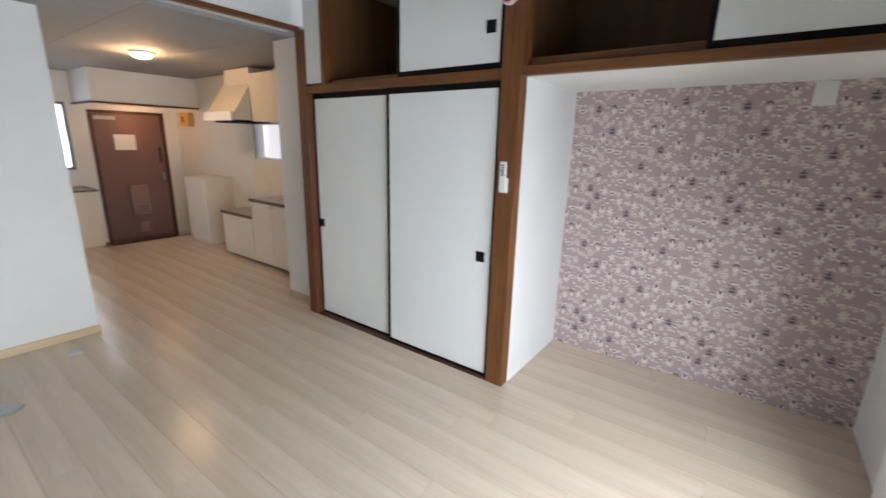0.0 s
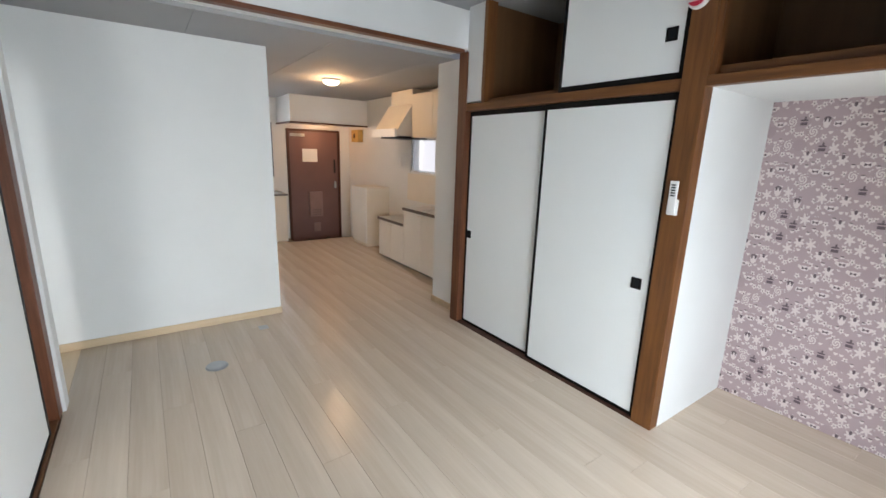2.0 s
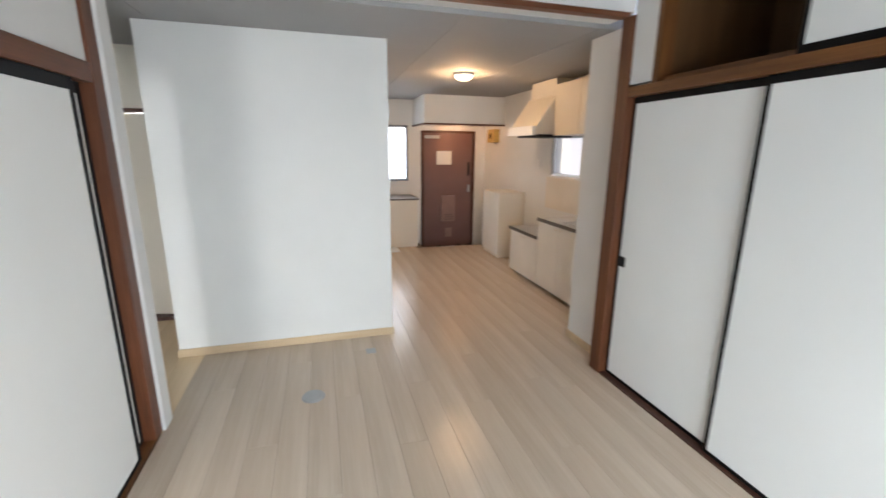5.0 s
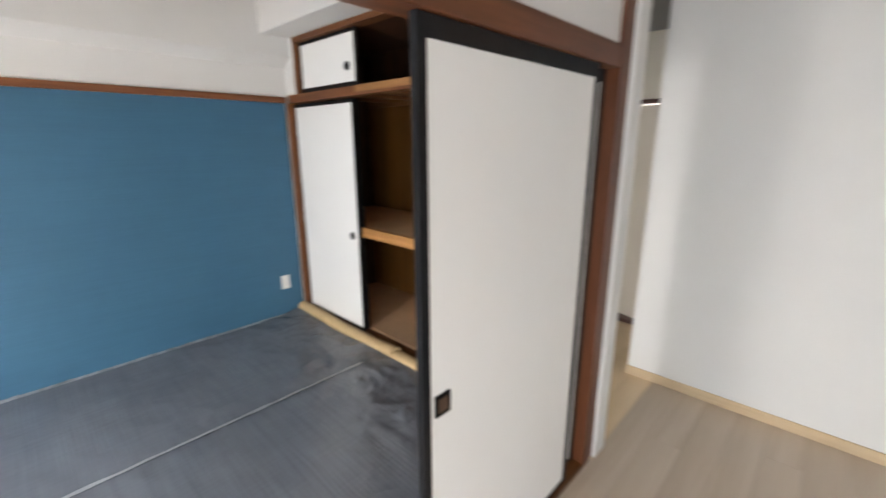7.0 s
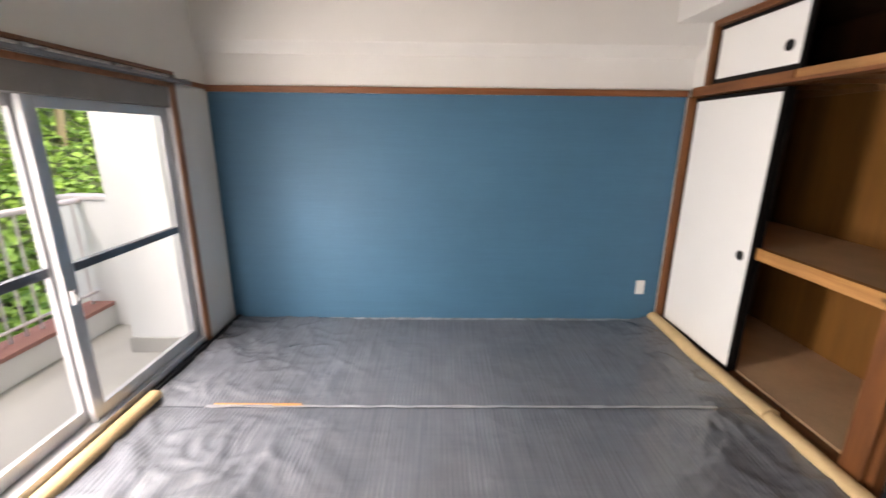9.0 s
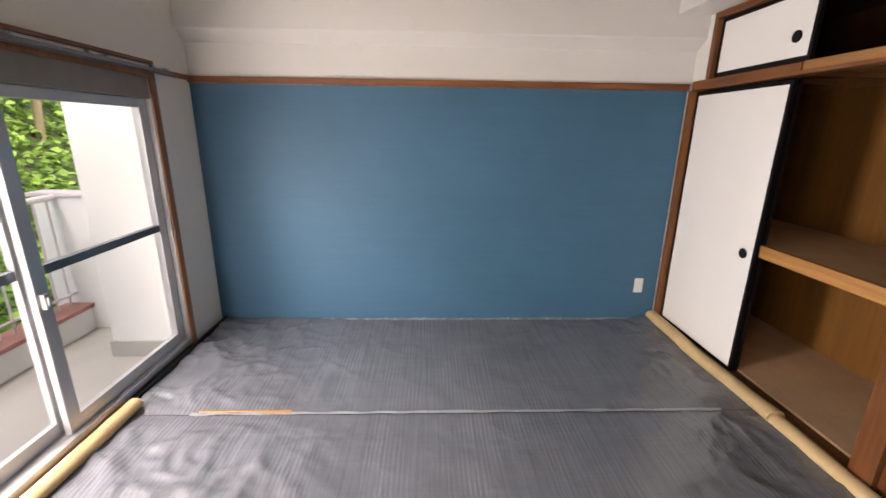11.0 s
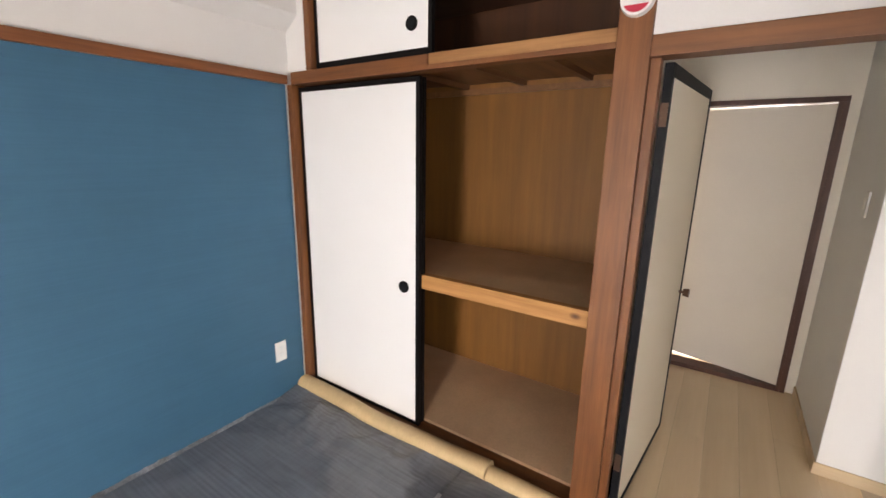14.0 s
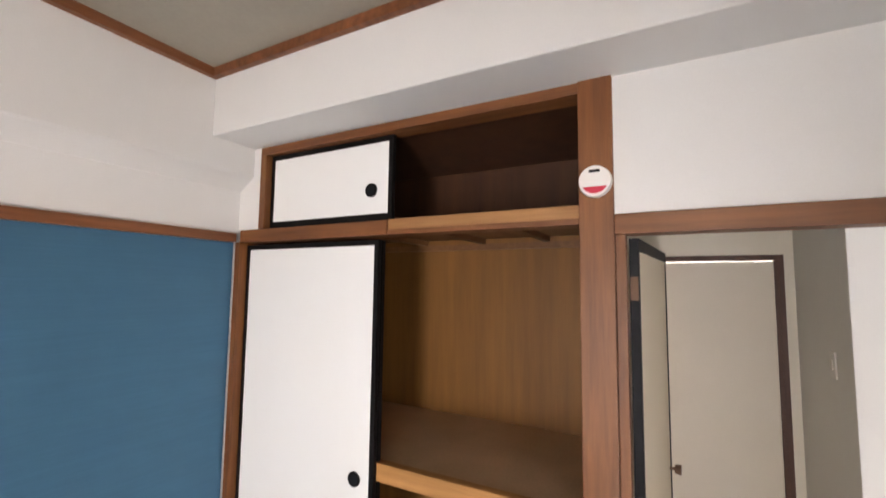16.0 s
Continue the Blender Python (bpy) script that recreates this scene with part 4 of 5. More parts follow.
# ---- kitchen ----
def kitchen_unit(x0, x1, y0, top, doors, label, worktop_label):
    u = thing("kitchen_base_unit", ((x0 + x1) / 2, (y0 + KIT) / 2, 0), label, "kitchen cabinet", "kitchen base units")
    part("carcass", boxes((x0, x1, y0 + 0.02, KIT, 0.045, top - 0.03)), M_KIT, u)
    part("plinth", boxes((x0 + 0.005, x1 - 0.005, y0 + 0.06, KIT, 0.0, 0.0449)), M_BAND, u, "grey recessed plinth")
    w = (x1 - x0) / doors
    for i in range(doors):
        dr = part("door", boxes((x0 + i * w + 0.002, x0 + (i + 1) * w - 0.002, y0, y0 + 0.0195, 0.048, top - 0.035), bevel=0.002), M_KITW, u)
        xk = x0 + (i + 1) * w - 0.05 if i % 2 == 0 else x0 + i * w + 0.03
        part("handle", boxes((xk, xk + 0.02, y0 - 0.016, y0 - 0.001, top - 0.075, top - 0.060), bevel=0.002), M_KIT, dr)
    wt = thing("worktop", ((x0 + x1) / 2, (y0 + KIT) / 2, top - 0.03), worktop_label, "worktop")
    part("top", boxes((x0 - 0.008, x1, y0 - 0.012, KIT, top - 0.029, top), bevel=0.003), M_STEEL, wt)
    part("edge", boxes((x0 - 0.012, x1, y0 - 0.018, y0 - 0.0125, top - 0.032, top + 0.003)), M_TOPD, wt, "dark front edge")
    return u


kitchen_unit(-4.82, -4.13, 3.06, 0.575, 2, "low cream kitchen base unit for a hob", "stainless hob shelf with dark edge")
kitchen_unit(-4.127, -2.935, 3.06, 0.785, 3, "cream kitchen sink unit with flat doors", "stainless sink worktop with dark edge")
sk = thing("kitchen_sink", (-3.45, 3.34, 0.79), "stainless sink basin set in worktop", "sink")
part("rim", boxes((-3.80, -3.10, 3.13, 3.16, 0.786, 0.794), (-3.80, -3.10, 3.50, 3.53, 0.786, 0.794), (-3.80, -3.77, 3.161, 3.499, 0.786, 0.794), (-3.13, -3.10, 3.161, 3.499, 0.786, 0.794), bevel=0.002), M_STEEL, sk)
structure("backsplash", boxes((-4.87, -2.935, KIT - 0.006, KIT - 0.0005, 0.79, 1.169)), M_KIT, "cream kitchen splashback panel")
hoodx0, hoodx1 = -4.92, -4.29
hd2 = thing("range_hood", (-4.54, 3.4, 1.64), "cream painted steel range hood with slanted front", "range hood")
bm = bmesh.new()
prism(bm, [(3.04, 1.66), (3.04, 1.72), (3.27, 2.06), (KIT, 2.06), (KIT, 1.66)], "x", hoodx0, hoodx1)
part("canopy", bm, M_KIT, hd2)
part("filter", boxes((hoodx0 + 0.05, hoodx1 - 0.05, 3.12, 3.52, 1.63, 1.6595)), M_CHAR, hd2, "dark filter under hood")
part("front_lip", boxes((hoodx0 - 0.002, hoodx1 + 0.002, 3.010, 3.0395, 1.645, 1.745), bevel=0.004), M_PLASTIC, hd2, "white front lip")
part("duct_cover", boxes((hoodx0 + 0.06, hoodx1 - 0.02, 3.27, KIT, 2.0605, 2.235), bevel=0.003), M_KIT, hd2)
for a, b2 in ((-4.285, -3.82), (-3.818, -3.40), (-3.398, -2.935)):
    u = thing("wall_cabinet", ((a + b2) / 2, 3.45, 1.64), "cream wall cabinet with flat door", "kitchen cabinet", "kitchen wall cabinets")
    part("carcass", boxes((a, b2, 3.27, KIT, 1.645, 2.16)), M_KIT, u)
    part("door", boxes((a + 0.002, b2 - 0.002, 3.25, 3.2695, 1.645, 2.16), bevel=0.002), M_KIT, u)
w = tagged(new("window_3"), "frosted kitchen window over worktop", kind="structure")
part("window_frame", boxes((KWIN[0], KWIN[0] + 0.03, KIT + 0.02, KIT + 0.07, KWIN[2], KWIN[3]), (KWIN[1] - 0.03, KWIN[1], KIT + 0.02, KIT + 0.07, KWIN[2], KWIN[3]), (KWIN[0] + 0.03, KWIN[1] - 0.03, KIT + 0.02, KIT + 0.07, KWIN[2], KWIN[2] + 0.03), (KWIN[0] + 0.03, KWIN[1] - 0.03, KIT + 0.02, KIT + 0.07, KWIN[3] - 0.03, KWIN[3])), M_ALU, w)
for a, b2 in ((KWIN[0] + 0.03, KWIN[1] - 0.03),):
    p = part("pane", boxes((a, b2, KIT + 0.04, KIT + 0.044, KWIN[2] + 0.03, KWIN[3] - 0.03)), M_FROST, w, "frosted glass pane")
    p.visible_shadow = False
w = tagged(new("window_4"), "dark-framed entrance window", kind="structure")
part("window_frame", boxes((ENT - 0.06, ENT + 0.015, EWIN[0], EWIN[0] + 0.035, EWIN[2], EWIN[3]), (ENT - 0.06, ENT + 0.015, EWIN[1] - 0.035, EWIN[1], EWIN[2], EWIN[3]), (ENT - 0.06, ENT + 0.015, EWIN[0] + 0.035, EWIN[1] - 0.035, EWIN[2], EWIN[2] + 0.035), (ENT - 0.06, ENT + 0.015, EWIN[0] + 0.035, EWIN[1] - 0.035, EWIN[3] - 0.035, EWIN[3])), M_ALUD, w)
p = part("pane", boxes((ENT - 0.03, ENT - 0.026, EWIN[0] + 0.035, EWIN[1] - 0.035, EWIN[2] + 0.035, EWIN[3] - 0.035)), M_FROST, w, "frosted glass pane")
p.visible_shadow = False
u = thing("low_cabinet", (-6.7, 1.9, 0), "cream low cabinet with dark top under window", "cabinet")
part("body", boxes((ENT + 0.001, -6.42, 1.40, 2.24, 0.0, 0.73), bevel=0.003), M_KIT, u)
part("top", boxes((ENT + 0.001, -6.40, 1.39, 2.26, 0.7305, 0.755), bevel=0.002), M_TOPD, u, "dark top board")
sc = thing("shoe_cabinet", (-5.6, 3.35, 0), "tall cream shoe cabinet by entrance", "shoe cabinet")
part("body", boxes((-5.97, -5.44, 3.17, KIT, 0.0, 0.915), bevel=0.003), M_KIT, sc)
for a, b2 in ((-5.968, -5.707), (-5.703, -5.442)):
    part("door", boxes((a, b2, 3.150, 3.1695, 0.05, 0.908), bevel=0.002), M_KITW, sc)
cl = thing("ceiling_light", (-4.5, 2.3, KCEIL), "lit round glass ceiling light", "ceiling light")
bm = bmesh.new()
tube(bm, (-4.5, 2.3, KCEIL - 0.02), (-4.5, 2.3, KCEIL), 0.10, 32)
part("base", bm, M_PLASTIC, cl, "", True)
bm = bmesh.new()
bmesh.ops.create_uvsphere(bm, u_segments=32, v_segments=16, radius=1, matrix=Matrix.Translation((-4.5, 2.3, KCEIL - 0.022)) @ Matrix.Diagonal((0.095, 0.095, 0.05, 1)))
bmesh.ops.delete(bm, geom=[v for v in bm.verts if v.co.z > KCEIL - 0.021], context="VERTS")
sh = part("shade", bm, M_LAMP, cl, "glowing glass shade", True)
sh.visible_shadow = False
sw = thing("light_switch", (-5.085, KIT, 1.32), "white light switch on kitchen wall", "light switch")
part("plate", boxes((-5.12, -5.05, KIT - 0.008, KIT, 1.26, 1.375), bevel=0.002), M_PLASTIC, sw)
sw = thing("light_switch", (-3.572, -0.232, 1.257), "white light switch on corridor wall", "light switch")
part("plate", boxes((-3.61, -3.535, -0.240, -0.2325, 1.20, 1.315), bevel=0.002), M_PLASTIC, sw)
part("rocker", boxes((-3.588, -3.557, -0.244, -0.2405, 1.235, 1.28), bevel=0.001), M_KITW, sw)
br = thing("breaker_box", (-6.5, KIT, 1.62), "yellowed breaker box near entrance ceiling", "breaker box")
part("box", boxes((-6.68, -6.4, KIT - 0.09, KIT, 1.60, 1.80), bevel=0.006), M_YELLOW, br)
part("switch", boxes((-6.56, -6.52, KIT - 0.105, KIT - 0.0905, 1.66, 1.74), bevel=0.002), M_DARKT, br)

cw = thing("folded_cloth", (-6.2, 1.75, 0), "white folded cloth on floor by low cabinet", "cloth")
bm = boxes((-6.36, -6.12, 1.55, 1.9, 0.0, 0.018), (-6.34, -6.14, 1.57, 1.86, 0.0182, 0.034), bevel=0.006)
part("fold", bm, M_WALL, cw, "", True)
# entrance door
ed = tagged(new("door_1"), "brown steel entrance door with mail slot", kind="structure")
ed.matrix_basis = Matrix.Translation((ENT, 2.9, -0.17))
part("door_frame", boxes((ENT - 0.09, ENT + 0.015, 2.435, 2.475, -0.17, 1.745), (ENT - 0.09, ENT + 0.015, 3.325, 3.365, -0.17, 1.745), (ENT - 0.09, ENT + 0.015, 2.435, 3.365, 1.7455, 1.785), bevel=0.003), M_DARKT, ed)
leaf = part("leaf", boxes((ENT - 0.06, ENT - 0.015, 2.4755, 3.3245, -0.165, 1.745), bevel=0.002), M_DOOR, ed)
part("notice", boxes((ENT - 0.0148, ENT - 0.0135, 2.70, 2.96, 1.24, 1.46)), M_WALL, leaf, "white paper notice")
part("mail_box", boxes((ENT - 0.0148, ENT + 0.03, 2.78, 3.02, 0.28, 0.72), bevel=0.006), M_MAIL, leaf, "steel mail receiver")
for a in range(4):
    for b2 in range(3):
        part("vent_hole", boxes((ENT + 0.0301, ENT + 0.0312, 2.84 + 0.04 * a, 2.855 + 0.04 * a, 0.31 + 0.04 * b2, 0.325 + 0.04 * b2)), M_DARK, leaf)
part("lower_plate", boxes((ENT - 0.0148, ENT - 0.008, 2.86, 2.98, 0.0, 0.16), bevel=0.002), M_MAIL, leaf)
part("closer", boxes((ENT - 0.0148, ENT + 0.03, 2.50, 2.74, 1.66, 1.71), bevel=0.004), M_METAL, leaf, "door closer")
part("handle", boxes((ENT - 0.0148, ENT + 0.035, 3.25, 3.28, 0.78, 0.90), bevel=0.004), M_METAL, leaf)
part("chain_guard", boxes((ENT - 0.0148, ENT + 0.012, 3.25, 3.275, 1.05, 1.28), bevel=0.003), M_DARK, leaf)
structure("step_edge", boxes((-6.32, -6.3005, 2.32, KIT, -0.16, 0.0), bevel=0.002), M_DARKT, "brown timber edge of entrance step")
structure("floor_entrance", boxes((ENT, -6.3, 2.32, KIT, -0.18, -0.17)), M_TILE, "grey mortar entrance floor")
for k, (x, y, a) in enumerate(((-6.5, 2.62, 0.1), (-6.52, 2.95, -0.2), (-6.5, 3.15, 0.15))):
    sb = thing("shoe", (x, y, -0.17), "dark shoe on entrance floor", "shoe", "shoes by the door")
    bm = bmesh.new()
    bmesh.ops.create_uvsphere(bm, u_segments=16, v_segments=10, radius=1, matrix=Matrix.Translation((x, y, -0.09)) @ Matrix.Rotation(a, 4, "Z") @ Matrix.Diagonal((0.13, 0.055, 0.07, 1)))
    bmesh.ops.bisect_plane(bm, geom=bm.verts[:] + bm.edges[:] + bm.faces[:], plane_co=(0, 0, -0.155), plane_no=(0, 0, -1), clear_outer=True)
    part("upper", bm, M_DARK, sb, "", True)
    part("sole", boxes((x - 0.125, x + 0.125, y - 0.048, y + 0.048, -0.17, -0.1555), bevel=0.004), M_DARK, sb)

# ---- tatami room loose things ----
def sheet(name, x0, x1, y0, y1, z, seed, label):
    bm = bmesh.new()
    nx, ny = int((x1 - x0) / 0.0125), int((y1 - y0) / 0.0125)
    grid = [[None] * (ny + 1) for _ in range(nx + 1)]
    for i in range(nx + 1):
        for j in range(ny + 1):
            x, y = x0 + (x1 - x0) * i / nx, y0 + (y1 - y0) * j / ny
            p = Vector((x * 2.2, y * 3.0, seed))
            ridge = abs(noise.noise(p * 1.4)) + 0.5 * abs(noise.noise(p * 3.1))
            edge = min(1.0, (x1 - x) / 1.5 + 0.25 * noise.noise(p * 0.8), (x - x0) / 0.7 + 0.25 * noise.noise(p * 0.9))
            loose = max(0.06, min(1.0, 1.0 - edge)) ** 0.9
            q = Vector((x * 5.5 + 0.8 * noise.noise(p), y * 4.2 + 0.8 * noise.noise(p + Vector((5, 0, 0))), seed + 3))
            fine = 0.040 * noise.voronoi(q)[0][0] ** 1.4 + 0.012 * noise.voronoi(q * 2.6)[0][0]
            loose *= min(1.0, 0.05 + abs(y + 1.59) / 0.16)
            dz = 0.05 * max(0.0, 0.30 - ridge) ** 1.3 * (0.12 + loose) + fine * loose
            grid[i][j] = bm.verts.new((x, y, z + dz + 0.0008 * noise.noise(p * 3)))
    for i in range(nx):
        for j in range(ny):
            bm.faces.new((grid[i][j], grid[i + 1][j], grid[i + 1][j + 1], grid[i][j + 1]))
    ob = mesh_ob(name, bm, M_FILM, True)
    mod = ob.modifiers.new("thickness", "SOLIDIFY")
    mod.thickness = 0.0015
    return tagged(ob, label, "plastic sheet", "plastic sheets on floor")


sheet("plastic_sheet", WEST + 0.02, EAST - 0.04, SOUTH + 0.006, -1.56, 0.006, 1.0, "crinkled black plastic sheet laid over floor")
sheet("plastic_sheet", WEST + 0.02, EAST - 0.04, -1.60, DIV0 - 0.01, 0.010, 7.0, "crinkled black plastic sheet laid over floor")
for x0, x1, y, nm in ((WEST + 0.12, EAST - 0.1, SOUTH + 0.0045, "sheet_edge"),):
    bm = bmesh.new()
    k = 160
    lo = [bm.verts.new((x0 + (x1 - x0) * i / k, y + 0.022 + 0.004 * noise.noise(Vector((i * 0.4, 1, 1))), 0.012)) for i in range(k + 1)]
    hi = [bm.verts.new((x0 + (x1 - x0) * i / k, y + 0.002, 0.020 + 0.012 * abs(noise.noise(Vector((i * 0.33, 4, 2)))))) for i in range(k + 1)]
    for i in range(k):
        bm.faces.new((lo[i], lo[i + 1], hi[i + 1], hi[i]))
    tagged(mesh_ob(nm, bm, plain("frayed_sheet_edge", (0.20, 0.21, 0.23), 0.4, 0.5, 14, 90, 0.001)), "frayed pale edge of plastic sheet along blue wall", "sheet edge")
M_TAPE = plain("clear_tape", (0.30, 0.31, 0.33), 0.3, 0.2, 9, 90, 0.001)
bm = bmesh.new()
n = 90
top = [(-2.2 + 2.9 * i / n, -1.598 + 0.006 * noise.noise(Vector((i * 0.3, 0, 3)))) for i in range(n + 1)]
for i in range(n):
    (xa, ya), (xb, yb) = top[i], top[i + 1]
    wa = 0.010 + 0.006 * noise.noise(Vector((i * 0.21, 5, 0)))
    vs = [bm.verts.new(c) for c in ((xa, ya - wa, 0.0195), (xb, yb - wa, 0.0195), (xb, yb + wa, 0.0195), (xa, ya + wa, 0.0195))]
    bm.faces.new(vs)
tagged(mesh_ob("tape", bm, M_TAPE), "pale clear tape along the sheet seam", "tape")


def paper_roll(x, y0, y1, r, bend, label):
    bm = bmesh.new()
    seg, n = 18, 40
    rings = []
    for i in range(n + 1):
        y = y0 + (y1 - y0) * i / n
        q = Vector((0, y * 2.3, x))
        rr = r * (1 + 0.12 * noise.noise(q))
        cx = x + bend * noise.noise(q * 0.7 + Vector((9, 0, 0)))
        ring = []
        for k in range(seg):
            a = 2 * math.pi * k / seg
            w = 1 + 0.06 * noise.noise(Vector((math.cos(a), math.sin(a), y * 5)))
            ring.append(bm.verts.new((cx + rr * 1.12 * w * math.cos(a), y, 0.018 + rr * 0.9 + rr * 0.9 * w * math.sin(a))))
        rings.append(ring)
    for a, b in zip(rings, rings[1:]):
        for k in range(seg):
            bm.faces.new((a[k], a[(k + 1) % seg], b[(k + 1) % seg], b[k]))
    for ring, s in ((rings[0], 1), (rings[-1], -1)):
        inner = [bm.verts.new((v.co.x * 0.45 + x * 0.55, v.co.y + s * 0.0, (v.co.z - 0.018 - r * 0.9) * 0.45 + 0.018 + r * 0.9)) for v in ring]
        deep = [bm.verts.new((v.co.x, v.co.y + s * 0.12, v.co.z)) for v in inner]
        for k in range(seg):
            j = (k + 1) % seg
            bm.faces.new((ring[k], ring[j], inner[j], inner[k]))
            bm.faces.new((inner[k], inner[j], deep[j], deep[k]))
        bm.faces.new(deep)
    return tagged(mesh_ob("paper_roll", bm, M_PAPER, True), label, "paper roll", "rolls of kraft paper")


paper_roll(WEST + 0.045, SOUTH + 0.02, -1.47, 0.042, 0.02, "long roll of brown kraft paper beside closet")
paper_roll(WEST + 0.05, -1.465, -0.55, 0.034, 0.02, "long roll of brown kraft paper beside doorway")
paper_roll(EAST - 0.07, -1.66, -0.30, 0.036, 0.008, "long roll of brown kraft paper under window")
tagged(mesh_ob("sheet_upturn", boxes((EAST - 0.045, EAST - 0.031, SOUTH + 0.01, WIN_J[1], 0.008, 0.05), bevel=0.003), M_CHAR), "black plastic sheet turned up along window sill", "plastic sheet")
st = thing("wood_strip", (0.4, -1.614, 0.02), "thin split pine strip lying on plastic sheet", "wood strip")
part("strip", boxes((0.17, 0.66, -1.618, -1.610, 0.0205, 0.025)), M_RAWY, st)
part("splinter", boxes((0.16, 0.33, -1.606, -1.602, 0.0205, 0.0235)), M_RAWY, st)

# ---- balcony ----
bal = structure("balcony_floor", boxes((EAST + 0.16, 2.36, -3.2, 4.2, -0.26, -0.10)), M_CONC, "bare concrete balcony floor")
structure("balcony_kerb", boxes((2.15, 2.32, -2.87, 4.2, -0.0995, 0.09), bevel=0.006), M_BALW, "white painted low balcony kerb")
structure("balcony_coping", boxes((2.125, 2.345, -2.87, 4.2, 0.0905, 0.125), bevel=0.006), M_CAP, "red-brown kerb coping")
structure("balcony_end_wall", boxes((1.28, 2.42, -3.0, -2.872, -0.0995, 0.98), bevel=0.006), M_BALW, "white balcony end wall")
structure("balcony_end_coping", boxes((1.28, 2.44, -3.02, -2.855, 0.9805, 1.012), bevel=0.005), M_RAILW, "pale pink coping")
structure("balcony_pillar", boxes((EAST + 0.16, 1.68, -2.87, -2.42, -0.0995, 2.595), bevel=0.006), M_BALW, "white painted balcony pillar")
structure("balcony_pillar_plinth", boxes((EAST + 0.16, 1.695, -2.869, -2.405, -0.0992, 0.02)), M_CONC, "concrete plinth")
structure("balcony_slab_above", boxes((EAST + 0.16, 2.42, -3.3, 4.2, 2.6, 2.75)), M_BALW, "white slab of balcony above")
rl = thing("balcony_railing", (2.25, 0, 0.12), "pale painted metal balcony railing", "railing")
bm = bmesh.new()
tube(bm, (2.25, -2.87, 0.975), (2.25, 4.2, 0.975), 0.024, 16)
part("top_rail", bm, M_RAILW, rl, "", True)
bm = bmesh.new()
tube(bm, (2.25, -2.87, 0.21), (2.25, 4.2, 0.21), 0.012, 10)
part("bottom_rail", bm, M_RAILW, rl, "", True)
y = -2.80
while y < 2.5:
    bm = bmesh.new()
    tube(bm, (2.25, y, 0.12), (2.25, y, 0.96), 0.0085, 8)
    part("baluster", bm, M_RAILW, rl, "", True)
    y += 0.115

# ---- hillside ----
def slope(x, y):
    return -0.9 + max(0.0, x - 3.2) * 0.62 + 0.35 * noise.noise(Vector((x * 0.5, y * 0.5, 2))) + 0.12 * noise.noise(Vector((x * 1.7, y * 1.7, 4)))


bm = bmesh.new()
NX, NY = 60, 90
gr = [[bm.verts.new((2.6 + 22 * (i / NX) ** 1.3, -22 + 40 * j / NY, 0)) for j in range(NY + 1)] for i in range(NX + 1)]
for row in gr:
    for v in row:
        v.co.z = slope(v.co.x, v.co.y)
for i in range(NX):
    for j in range(NY):
        bm.faces.new((gr[i][j], gr[i + 1][j], gr[i + 1][j + 1], gr[i][j + 1]))
structure("ground", bm, M_SOIL, "steep soil bank behind balcony", True)


def leaves(name, count, size, region, lift, label, material):
    rnd = random.Random(name)
    verts, faces = [], []
    for _ in range(count):
        x = region[0] + (region[1] - region[0]) * rnd.random() ** 1.3
        y = region[2] + (region[3] - region[2]) * rnd.random()
        s = size * (0.6 + 0.8 * rnd.random())
        c = Vector((x, y, slope(x, y) + lift * rnd.random()))
        m = Matrix.Translation(c) @ Euler((rnd.uniform(-0.8, 0.8), rnd.uniform(-1.3, 0.3), rnd.uniform(0, 6.3))).to_matrix().to_4x4()
        k = len(verts)
        for u, v, w in ((0, -1, 0), (0.62, -0.2, 0.12), (0.35, 0.55, 0.1), (0, 1.0, -0.1), (-0.35, 0.55, 0.1), (-0.62, -0.2, 0.12)):
            verts.append(m @ Vector((u * s, v * s, w * s)))
        faces += [(k, k + 1, k + 2, k + 3), (k, k + 3, k + 4, k + 5)]
    me = bpy.data.meshes.new(name)
    me.from_pydata(verts, [], faces)
    me.materials.append(material)
    return tagged(new(name, me), label, "ivy", kind="stuff")


def leaf_mat(name, a, b2):
    m, nt, b = nodes_of(name)
    geo = nt.nodes.new("ShaderNodeNewGeometry")
    col = ramp(nt, geo.outputs["Random Per Island"], [(0.0, a), (0.6, b2), (1.0, shade(b2, 1.5))])
    nt.links.new(col, b.inputs["Base Color"])
    b.inputs["Roughness"].default_value = 0.5
    b.inputs["Subsurface Weight"].default_value = 0.0
    return m


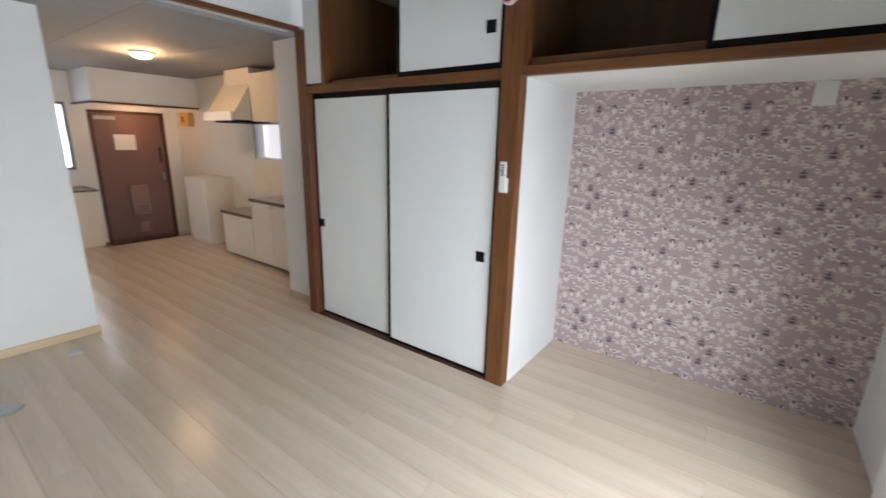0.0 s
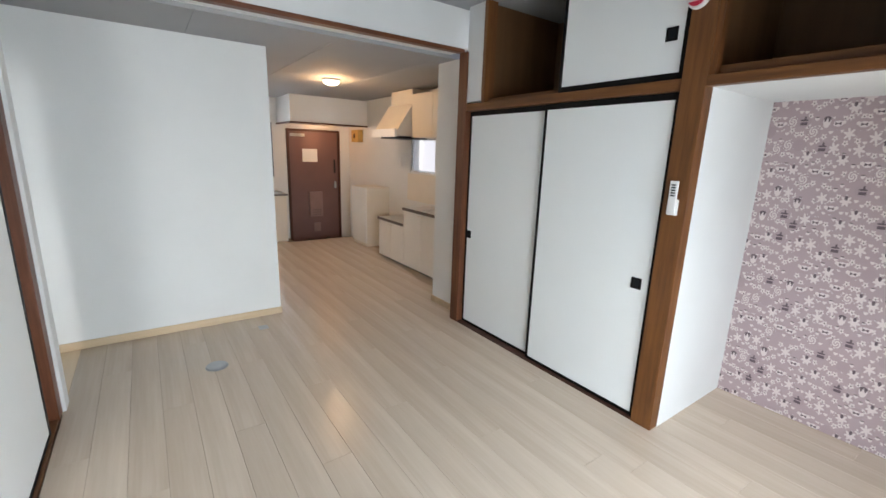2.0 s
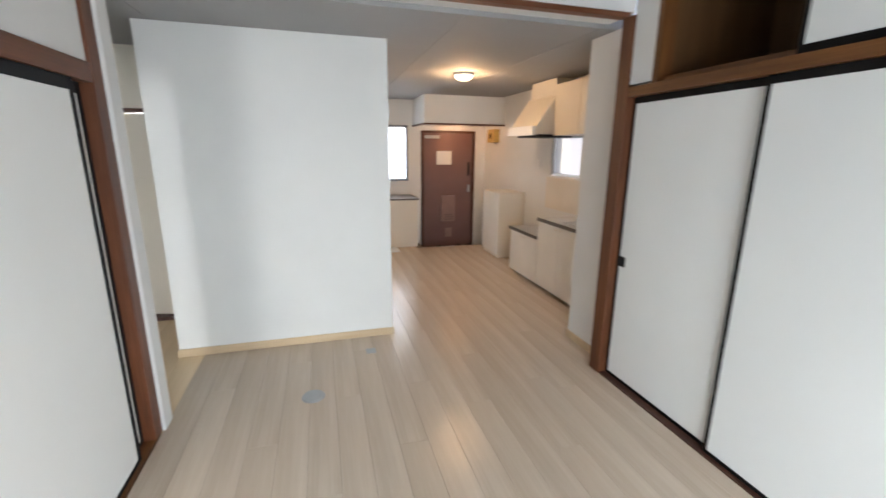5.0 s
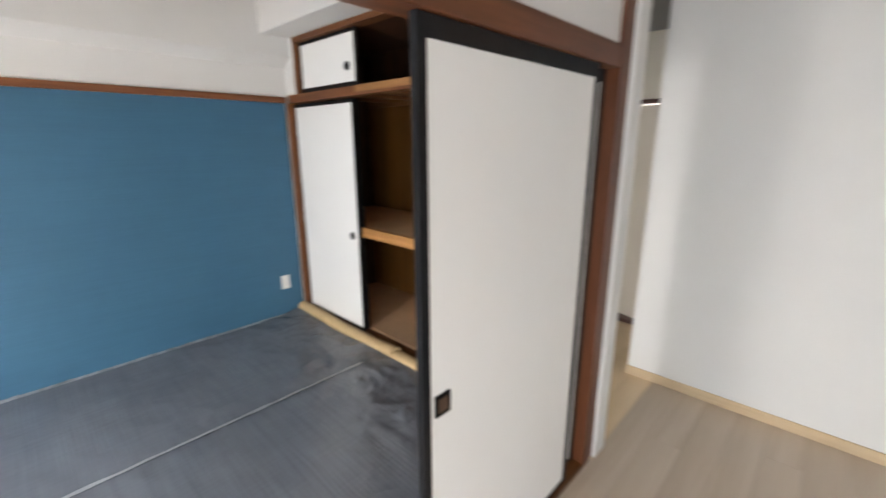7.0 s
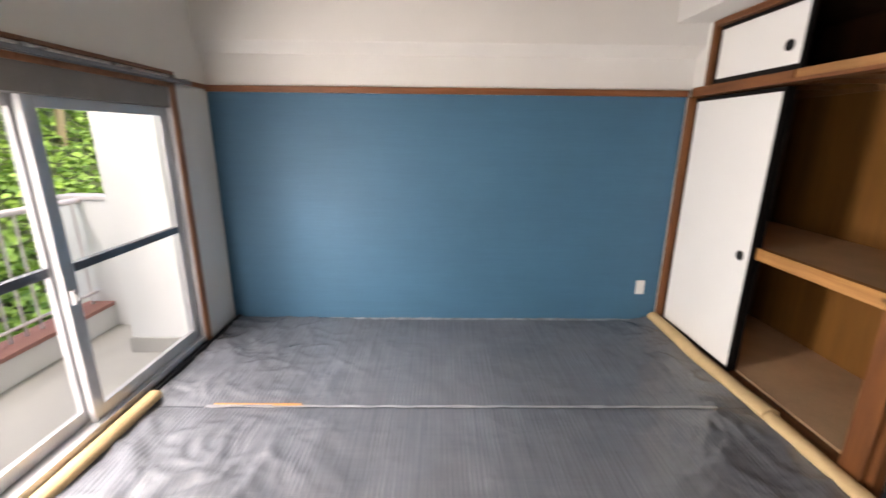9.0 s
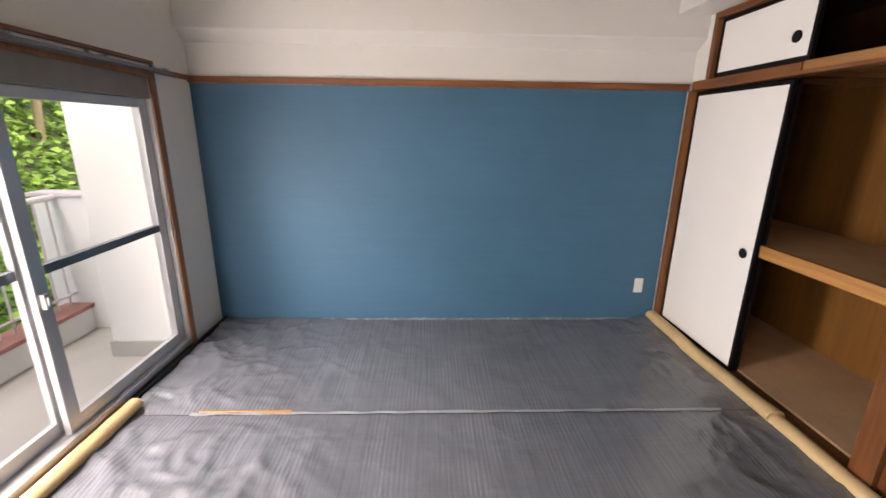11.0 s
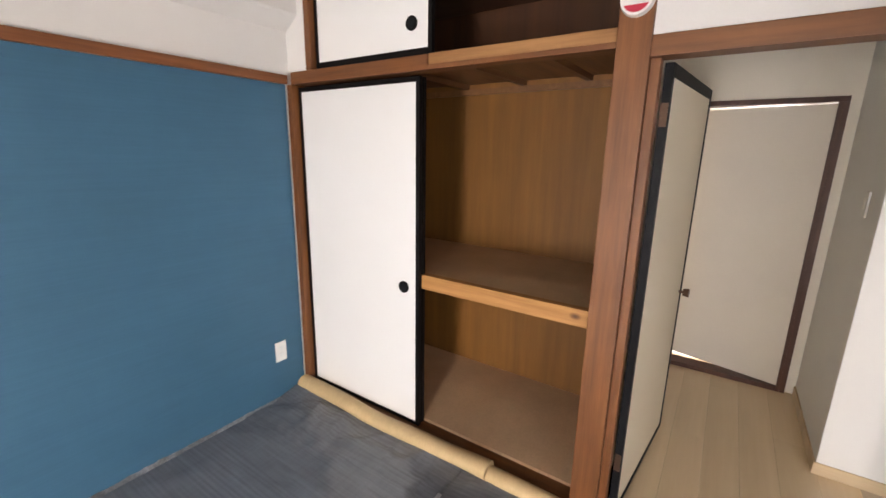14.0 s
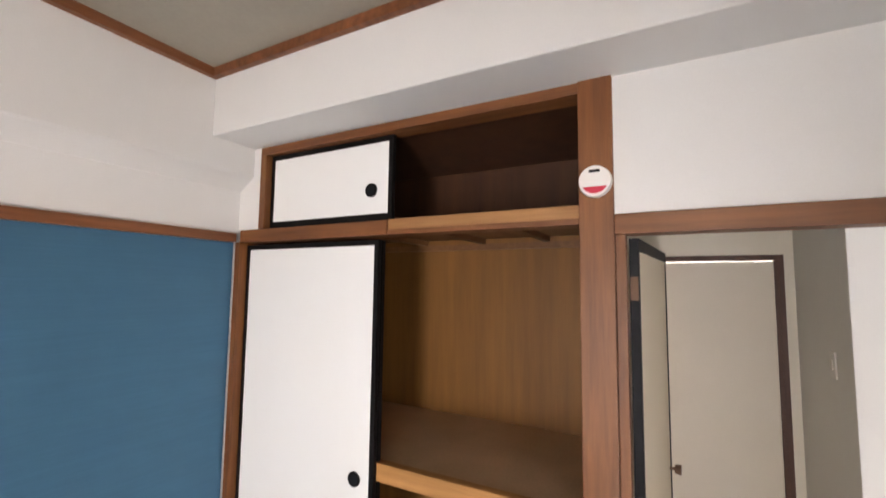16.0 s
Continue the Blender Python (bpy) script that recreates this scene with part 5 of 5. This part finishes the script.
M_IVY = leaf_mat("ivy_leaves", (0.10, 0.22, 0.025), (0.30, 0.46, 0.08))
M_BAMBOO_LEAF = leaf_mat("bamboo_leaves", (0.10, 0.16, 0.02), (0.26, 0.30, 0.06))
leaves("ivy_bank", 26000, 0.075, (2.8, 12, -14, 4), 0.35, "dense bright green ivy over bank", M_IVY)
leaves("ivy_low", 5000, 0.06, (2.5, 4.6, -7, 2), 0.5, "bright green leaves behind railing", M_IVY)
rnd = random.Random(5)
for k in range(16):
    x, y = 5.5 + 6 * rnd.random(), -13 + 13 * rnd.random()
    z = slope(x, y)
    tr = thing("bamboo", (x, y, z), "tall brown bamboo stem on ivy bank", "bamboo", "bamboo stems on bank")
    bm = bmesh.new()
    dx, dy = rnd.uniform(-0.5, 0.5), rnd.uniform(-0.9, 0.9)
    p = Vector((x, y, z - 0.2))
    r0 = rnd.uniform(0.05, 0.11)
    for sgm in range(8):
        q = p + Vector((dx * 0.18, dy * 0.18, 0.85))
        tube(bm, p, q, r0, 9, r0 * 0.93)
        p, r0 = q, r0 * 0.93
    part("stem", bm, M_TRUNK, tr, "", True)
    vs, fs = [], []
    for _ in range(170):
        c = p + Vector((rnd.gauss(0, 0.9), rnd.gauss(0, 0.9), rnd.uniform(-2.6, 0.5)))
        m = Matrix.Translation(c) @ Euler((rnd.uniform(-1, 1), rnd.uniform(-1, 1), rnd.uniform(0, 6.3))).to_matrix().to_4x4()
        i0 = len(vs)
        vs += [m @ Vector(w) for w in ((0, -0.2, 0), (0.05, 0, 0.01), (0, 0.2, 0), (-0.05, 0, 0.01))]
        fs.append((i0, i0 + 1, i0 + 2, i0 + 3))
    me = bpy.data.meshes.new("crown")
    me.from_pydata(vs, [], fs)
    me.materials.append(M_BAMBOO_LEAF)
    cr = new("crown", me)
    cr.parent = tr
    cr.matrix_parent_inverse = world_of(tr).inverted()

# ---- floor planks ----
PW, PL = 0.1515, 1.82
plank_meshes = {}


def plank(x0, x1, y0, y1, mat):
    key = (round(x1 - x0, 3), round(y1 - y0, 3), mat.name)
    if key not in plank_meshes:
        gap = 0.0006 if mat is M_PLANK else 0.0003
        bm = boxes((0, key[0] - gap, 0, key[1] - gap, -0.012, 0.0))
        bmesh.ops.recalc_face_normals(bm, faces=bm.faces)
        top = [e for e in bm.edges if all(v.co.z > -0.001 for v in e.verts)]
        bmesh.ops.bevel(bm, geom=top, offset=0.0007 if mat is M_PLANK else 0.0003, segments=1, affect="EDGES")
        me = bpy.data.meshes.new("plank")
        bm.to_mesh(me)
        bm.free()
        me.materials.append(mat)
        plank_meshes[key] = me
    ob = new("plank", plank_meshes[key])
    ob.parent = floor
    ob.matrix_basis = Matrix.Translation((x0, y0, 0))


row = 0
y = 0.235 - PW * 8
shift = random.Random(3)
while y < KIT:
    lo = WEST - 1.9 if y < -0.2 else (-6.98 if y + PW < 2.32 else -6.3)
    hi = (EASTA if y > FRONT + 0.05 else EAST) if y + PW > DIV1 + 0.02 else WEST
    y1 = min(y + PW, KIT)
    start = lo - PL * ((row * 0.37 + 0.13 * shift.random()) % 1.0)
    x = start
    while x < hi - 0.02:
        a, b2 = max(x, lo), min(x + PL, hi)
        if b2 - a > 0.03:
            plank(a, b2, y, y1, M_PLANKC if y < -0.2 else M_PLANK)
        x += PL
    y += PW
    row += 1
